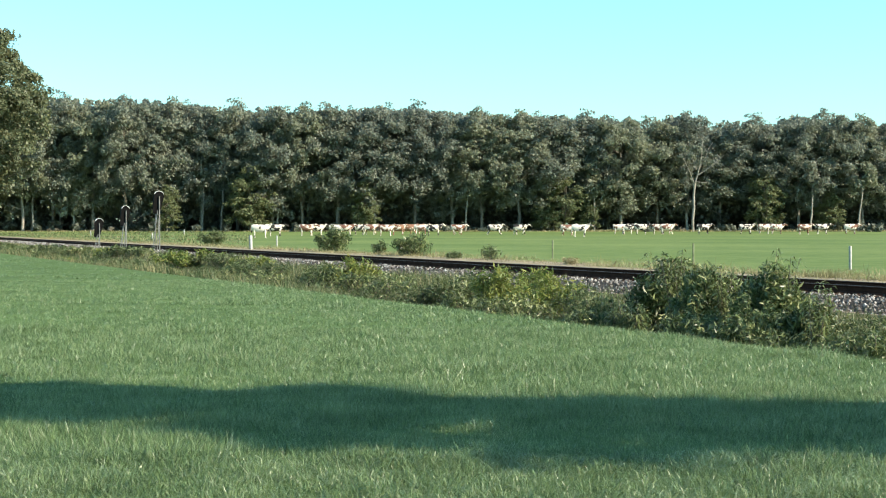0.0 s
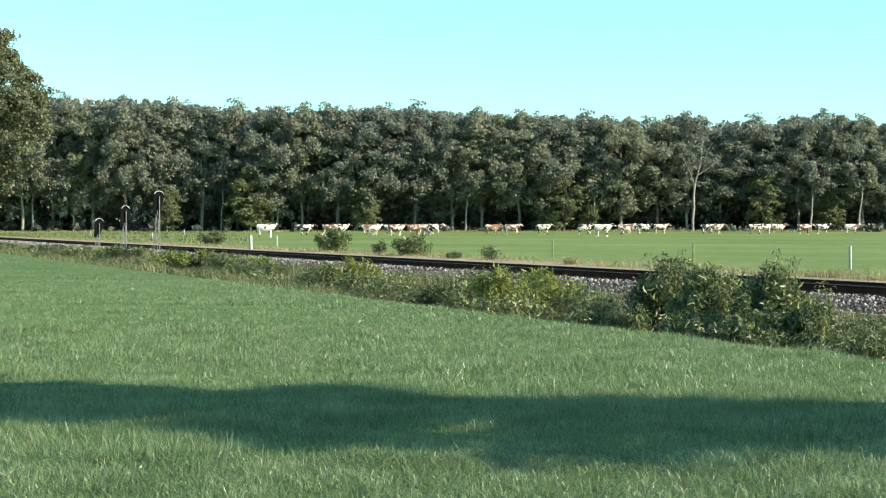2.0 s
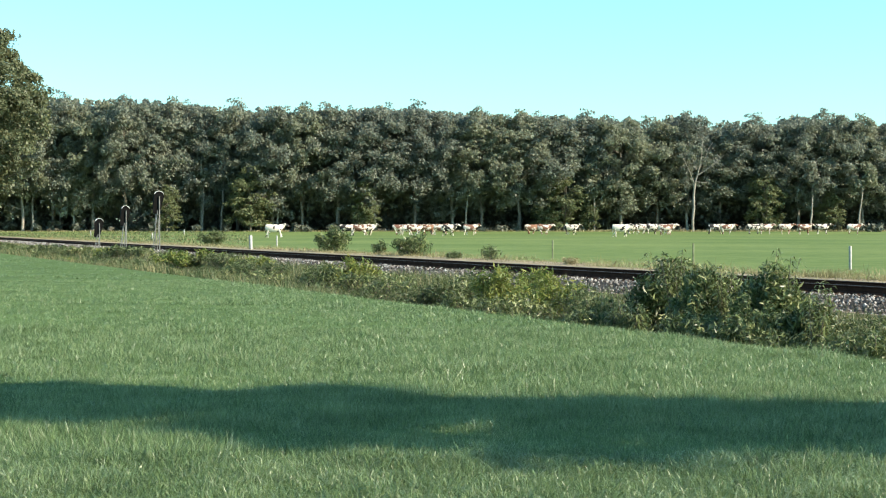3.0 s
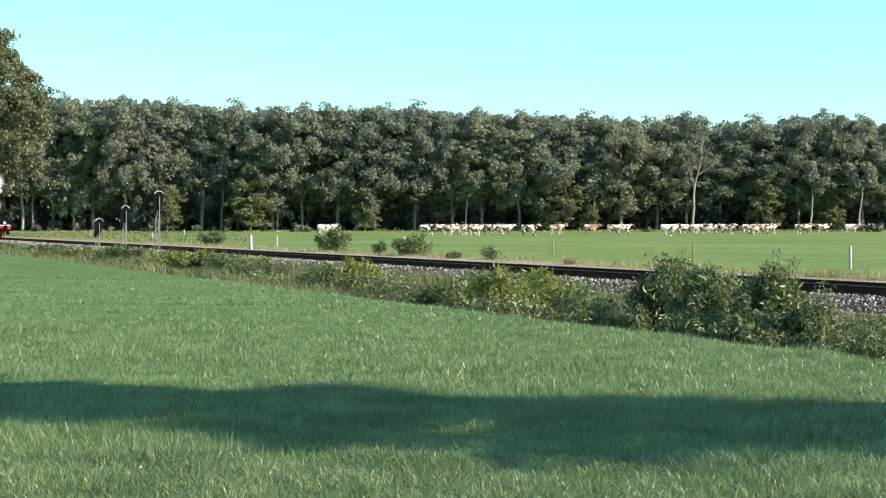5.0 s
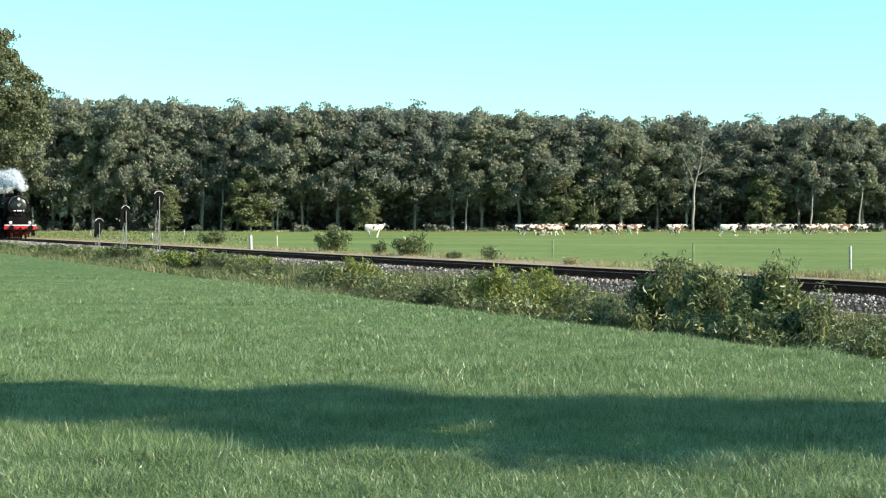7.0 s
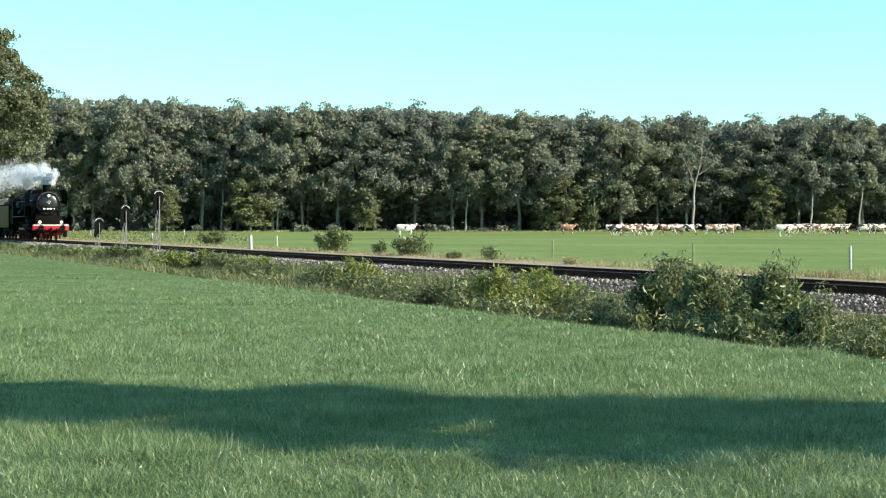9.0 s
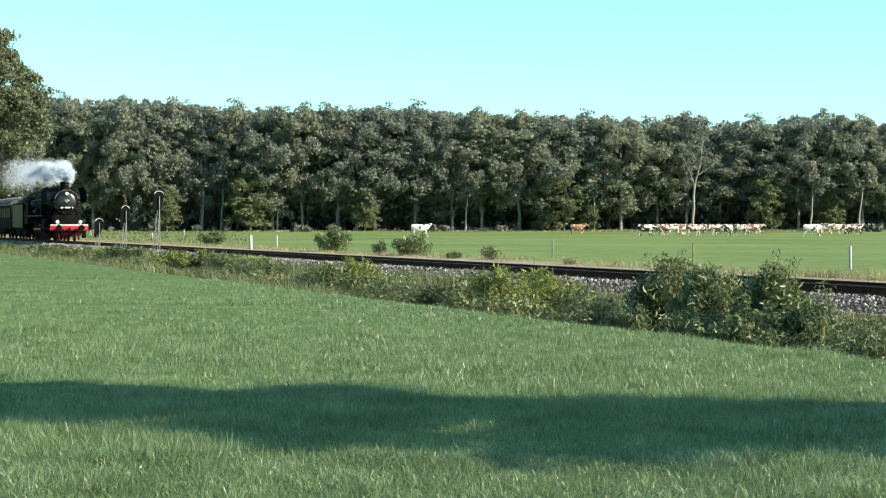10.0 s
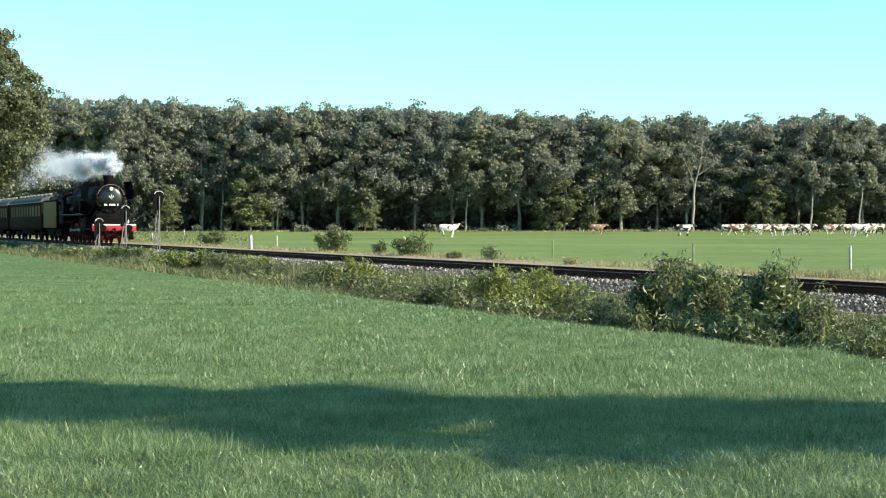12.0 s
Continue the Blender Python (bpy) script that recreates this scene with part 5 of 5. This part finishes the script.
def herd():
    """Each cow: coat, distance, size and where it is across the meadow, time by time."""
    return [
        (3, 183.0, [(0, -21.6), (2, -21.0), (2.5, -20.8), (3, -20.2), (4.8, -14.4), (5.5, -12.3), (6, -10.8), (6.5, -9.4), (7, -8.1), (9, -4.4), (9.5, -3.6), (10, -2.7), (11, -1.1), (12, 0.6)]),
        (0, 213.5, [(0, -23.1), (1, -22.9), (1.5, -21.9), (2, -19.0), (2.5, -16.4), (3, -13.2), (5, -0.7), (5.5, 2.4), (6, 5.8), (6.5, 8.8), (7, 12.2), (9, 24.2), (9.5, 26.3), (10, 27.9), (10.5, 29.4), (11, 30.9), (12, 33.2)]),
        (1, 213.5, [(0, -18.8), (1, -18.5), (2, -15.7), (3, -11.8), (5, 0.6), (5.5, 3.8), (6, 6.9), (7, 13.2), (9, 25.4), (9.5, 28.0), (10, 30.8), (10.5, 33.3), (11, 35.8), (12, 40.4)]),
        (1, 226.0, [(0, -14.2), (1, -13.7), (2, -11.1), (3, -6.3), (5, 2.6), (5.5, 6.0), (6, 10.0), (7, 16.7), (9, 28.6), (9.5, 31.5), (10, 34.9), (11, 41.2), (12, 47.0)]),
        (1, 213.5, [(0, -7.9), (1, -7.9), (1.5, -7.6), (2, -6.5), (3, -4.2), (5, 4.4), (5.5, 6.5), (6, 9.4), (7, 14.6), (9, 28.5), (10, 34.6), (11, 40.2), (12, 46.3)]),
        (0, 235.0, [(0, -12.7), (1, -11.3), (2, -8.1), (2.5, -5.5), (3, -2.7), (5, 7.7), (5.5, 10.9), (6, 14.3), (7, 21.1), (9, 34.4), (10, 40.5), (11, 46.8), (12, 53.0)]),
        (0, 213.5, [(0, -1.3), (2.5, -1.3), (3, 0.5), (5, 11.9), (5.5, 14.6), (6, 17.7), (6.5, 20.3), (7, 23.1), (9, 34.0), (9.5, 36.4), (10, 39.3), (10.5, 41.8), (11, 44.7), (12, 49.9)]),
        (1, 235.0, [(0, -11.1), (1, -6.5), (2, -2.5), (3, 4.1), (5, 17.3), (5.5, 20.2), (6, 23.2), (6.5, 26.0), (7, 28.9), (9, 40.8), (10, 46.7), (11, 52.7), (12, 58.7)]),
        (0, 235.0, [(0, 7.8), (0.5, 9.3), (1, 11.1), (1.5, 12.9), (2, 15.3), (2.5, 17.1), (3, 19.5), (5, 27.3), (5.5, 29.2), (6, 31.2), (7, 34.9), (9, 41.9), (10, 45.1), (11, 48.9), (12, 53.2)]),
        (0, 235.0, [(0, 11.7), (1, 16.3), (1.5, 19.0), (2, 21.0), (3, 28.8), (5, 40.6), (5.5, 43.3), (6, 46.4), (6.5, 49.2), (7, 52.2), (9, 64.0), (12, 81.6)]),
        (3, 197.0, [(0, 17.4), (1, 18.2), (2, 20.3), (2.5, 21.3), (3, 22.5), (5, 28.6), (5.5, 30.6), (6, 32.6), (6.5, 34.4), (7, 36.3), (9, 43.4), (9.5, 45.1), (10, 46.9), (10.5, 48.6), (11, 50.1), (12, 53.1)]),
        (1, 226.0, [(0, 18.2), (1, 20.3), (1.5, 24.0), (2, 26.4), (2.5, 29.5), (3, 32.3), (5, 45.4), (5.5, 48.3), (6, 51.9), (6.5, 54.9), (7, 58.3), (9, 70.6), (12, 87.9)]),
        (0, 242.0, [(0, 31.0), (2, 31.2), (3, 32.5), (5, 37.4), (5.5, 39.2), (6, 42.0), (6.5, 45.6), (7, 50.0), (9, 60.3), (10, 63.1), (11, 65.1), (12, 67.4)]),
        (1, 239.0, [(0, 34.5), (1, 38.0), (2, 42.4), (3, 43.7), (5, 47.2), (6, 48.6), (7, 52.4), (9, 58.1), (10, 60.3), (11, 62.8), (12, 65.9)]),
        (0, 242.0, [(0, 47.3), (1, 48.4), (2, 48.9), (3, 48.4), (5, 50.0), (6, 51.3), (7, 57.9), (9, 62.4), (10, 64.2), (11, 67.7), (12, 71.2)]),
        (1, 245.5, [(0, 50.9), (3, 51.1), (5, 51.3), (6, 55.6), (7, 60.1), (9, 69.1), (12, 83.0)]),
        (1, 245.5, [(0, 52.9), (2, 52.9), (3, 54.3), (5, 56.8), (6, 58.1), (7, 62.4), (9, 71.3), (12, 87.4)]),
        (1, 242.0, [(0, 56.4), (5, 56.4), (6, 56.7), (7, 57.3), (9, 60.8), (9.5, 62.4), (10, 63.9), (11, 67.2), (12, 70.3)]),
        (0, 245.5, [(0, 60.1), (3, 60.1), (5, 60.1), (6, 60.7), (7, 66.4), (9, 76.7), (12, 91.0)]),
        (1, 245.5, [(0, 64.6), (2, 64.6), (3, 65.2), (5, 64.4), (5.5, 65.3), (6, 67.6), (6.5, 70.1), (7, 73.1), (9, 83.9), (12, 100.0)]),
        (2, 239.0, [(0, -4.3), (1, -4.0), (2, -3.7), (3, -0.8), (5, 7.0), (5.5, 10.0), (6, 13.3), (6.5, 15.5), (7, 16.9), (9, 19.2), (9.5, 19.9), (10.5, 21.5), (12, 23.8)]),
        (2, 235.0, [(0, -5.1), (1, 1.4), (2, 7.4), (3, 13.6), (5, 22.8), (6, 24.0), (7, 25.8), (9, 33.8), (10, 39.1), (11, 44.9), (12, 50.9)]),
        (1, 242.0, [(0, 27.6), (1, 28.0), (2, 28.5), (3, 30.7), (5, 39.6), (6, 43.5), (7, 48.8), (9, 54.8), (10, 59.0), (12, 66.1)]),
        (0, 219.5, [(0, -17.9), (1, -17.9), (2, -14.7), (3, -10.7), (5, -2.6), (5.5, 0.9), (6, 4.5), (7, 11.3), (9, 24.1), (10, 30.5), (11, 35.9), (12, 40.5)]),
        (3, 226.0, [(0, -15.6), (1, -15.2), (2, -10.2), (3, -5.3), (5, 1.6), (6, 8.1), (7, 15.2), (9, 27.7), (10, 34.0), (11, 40.1), (12, 46.1)]),
        (1, 231.0, [(0, -3.3), (1, -3.3), (2, -2.9), (3, -0.8), (5, 9.1), (6, 15.7), (7, 22.4), (9, 35.1), (10, 41.0), (11, 46.9), (12, 52.8)]),
        (3, 242.0, [(0, 28.8), (2, 29.0), (3, 35.4), (5, 44.7), (6, 46.5), (7, 51.9), (9, 56.6), (10, 59.9), (11, 62.4), (12, 65.2)]),
        (1, 242.0, [(0, 33.7), (2, 33.9), (3, 34.3), (5, 40.5), (6, 44.7), (7, 50.2), (9, 55.7), (10, 58.5), (11, 60.6), (12, 63.2)]),
        (0, 242.0, [(0, 40.7), (2, 41.2), (3, 42.2), (5, 49.1), (6, 53.1), (7, 57.2), (9, 61.5), (10, 63.2), (11, 65.9), (12, 68.1)]),
        (1, 235.0, [(0, 2.2), (1, 5.7), (2, 10.4), (3, 15.3), (5, 25.8), (6, 32.2), (7, 35.2), (9, 43.4), (10, 47.3), (11, 50.7), (12, 54.4)]),
        (2, 231.0, [(0, -6.7), (1, -6.1), (2, -4.3), (3, -2.3), (5, 3.5), (6, 9.2), (7, 14.6), (9, 27.7), (10, 34.1), (11, 40.3), (12, 46.5)]),
    ]


def move_cow(cow, y, rows):
    path = [(t, x) for t, x in rows]
    ts = np.arange(0.0, 12.01, 0.2)
    xs = np.interp(ts, [p[0] for p in path], [p[1] for p in path])
    xs = np.convolve(np.pad(xs, 2, mode="reflect", reflect_type="odd"), np.ones(5) / 5, "valid")
    z = ground_z(float(xs[0]), y)
    walk(cow, [(float(t), pose(float(x), y, z + 0.03 * abs(math.sin(x * 1.6)), 0, 0, 0)) for t, x in zip(ts, xs)])
    fine = np.arange(0.0, 12.01, 0.1)
    xf = np.interp(fine, ts, xs)
    speed = np.abs(np.gradient(xf, fine))
    legs = [o for o in cow.children if o.name.startswith("leg")]
    for k, leg in enumerate(legs):
        home = leg.matrix_basis.translation.copy()
        lag = (0.0, 0.9, 3.4, 4.3)[k]
        walk(leg, [(float(t), pose(home.x, home.y, home.z, 0, float(min(32.0, 9.0 * v)) * math.sin(x * 2.9 + lag), 0)) for t, x, v in zip(fine, xf, speed)])


def motions():
    times = [0.5 * i for i in range(25)]
    for ob in (engine, tender, *coaches, plume):
        walk(ob, [(t, train_pose(t)) for t in times])
    steps = [i / 15 for i in range(181)]
    for ob, x, r in ROLLING:
        walk(ob, [(t, pose(x, 0, r, 0, math.degrees(SPEED * t / r) % 360, 0)) for t in steps])
    for ob, x, r, crank in RODS:
        walk(ob, [(t, pose(x + crank * math.sin(SPEED * t / 0.7), 0, r + crank * math.cos(SPEED * t / 0.7))) for t in steps])
    # the steam rolls and swells to and fro as it trails
    for ob, x, y, z, i in puffs:
        walk(ob, [(t, pose(x + 0.35 * math.sin(1.9 * t + 1.3 * i), y + 0.15 * math.sin(2.3 * t + i), z + 0.18 * math.sin(2.1 * t + 2.1 * i), 60 * math.sin(0.7 * t + i), 14 * math.sin(t + i), 14 * math.sin(0.9 * t + 2 * i))) for t in [0.25 * j for j in range(49)]])
    cows, used = [], set()
    for coat, y, rows in herd():
        cows.append(copy_thing(PARENT_COWS[coat], pose(rows[0][1], y, 0)) if coat in used else PARENT_COWS[coat])
        used.add(coat)
    for cow, (coat, y, rows) in zip(cows, herd()):
        move_cow(cow, y, rows)


motions()
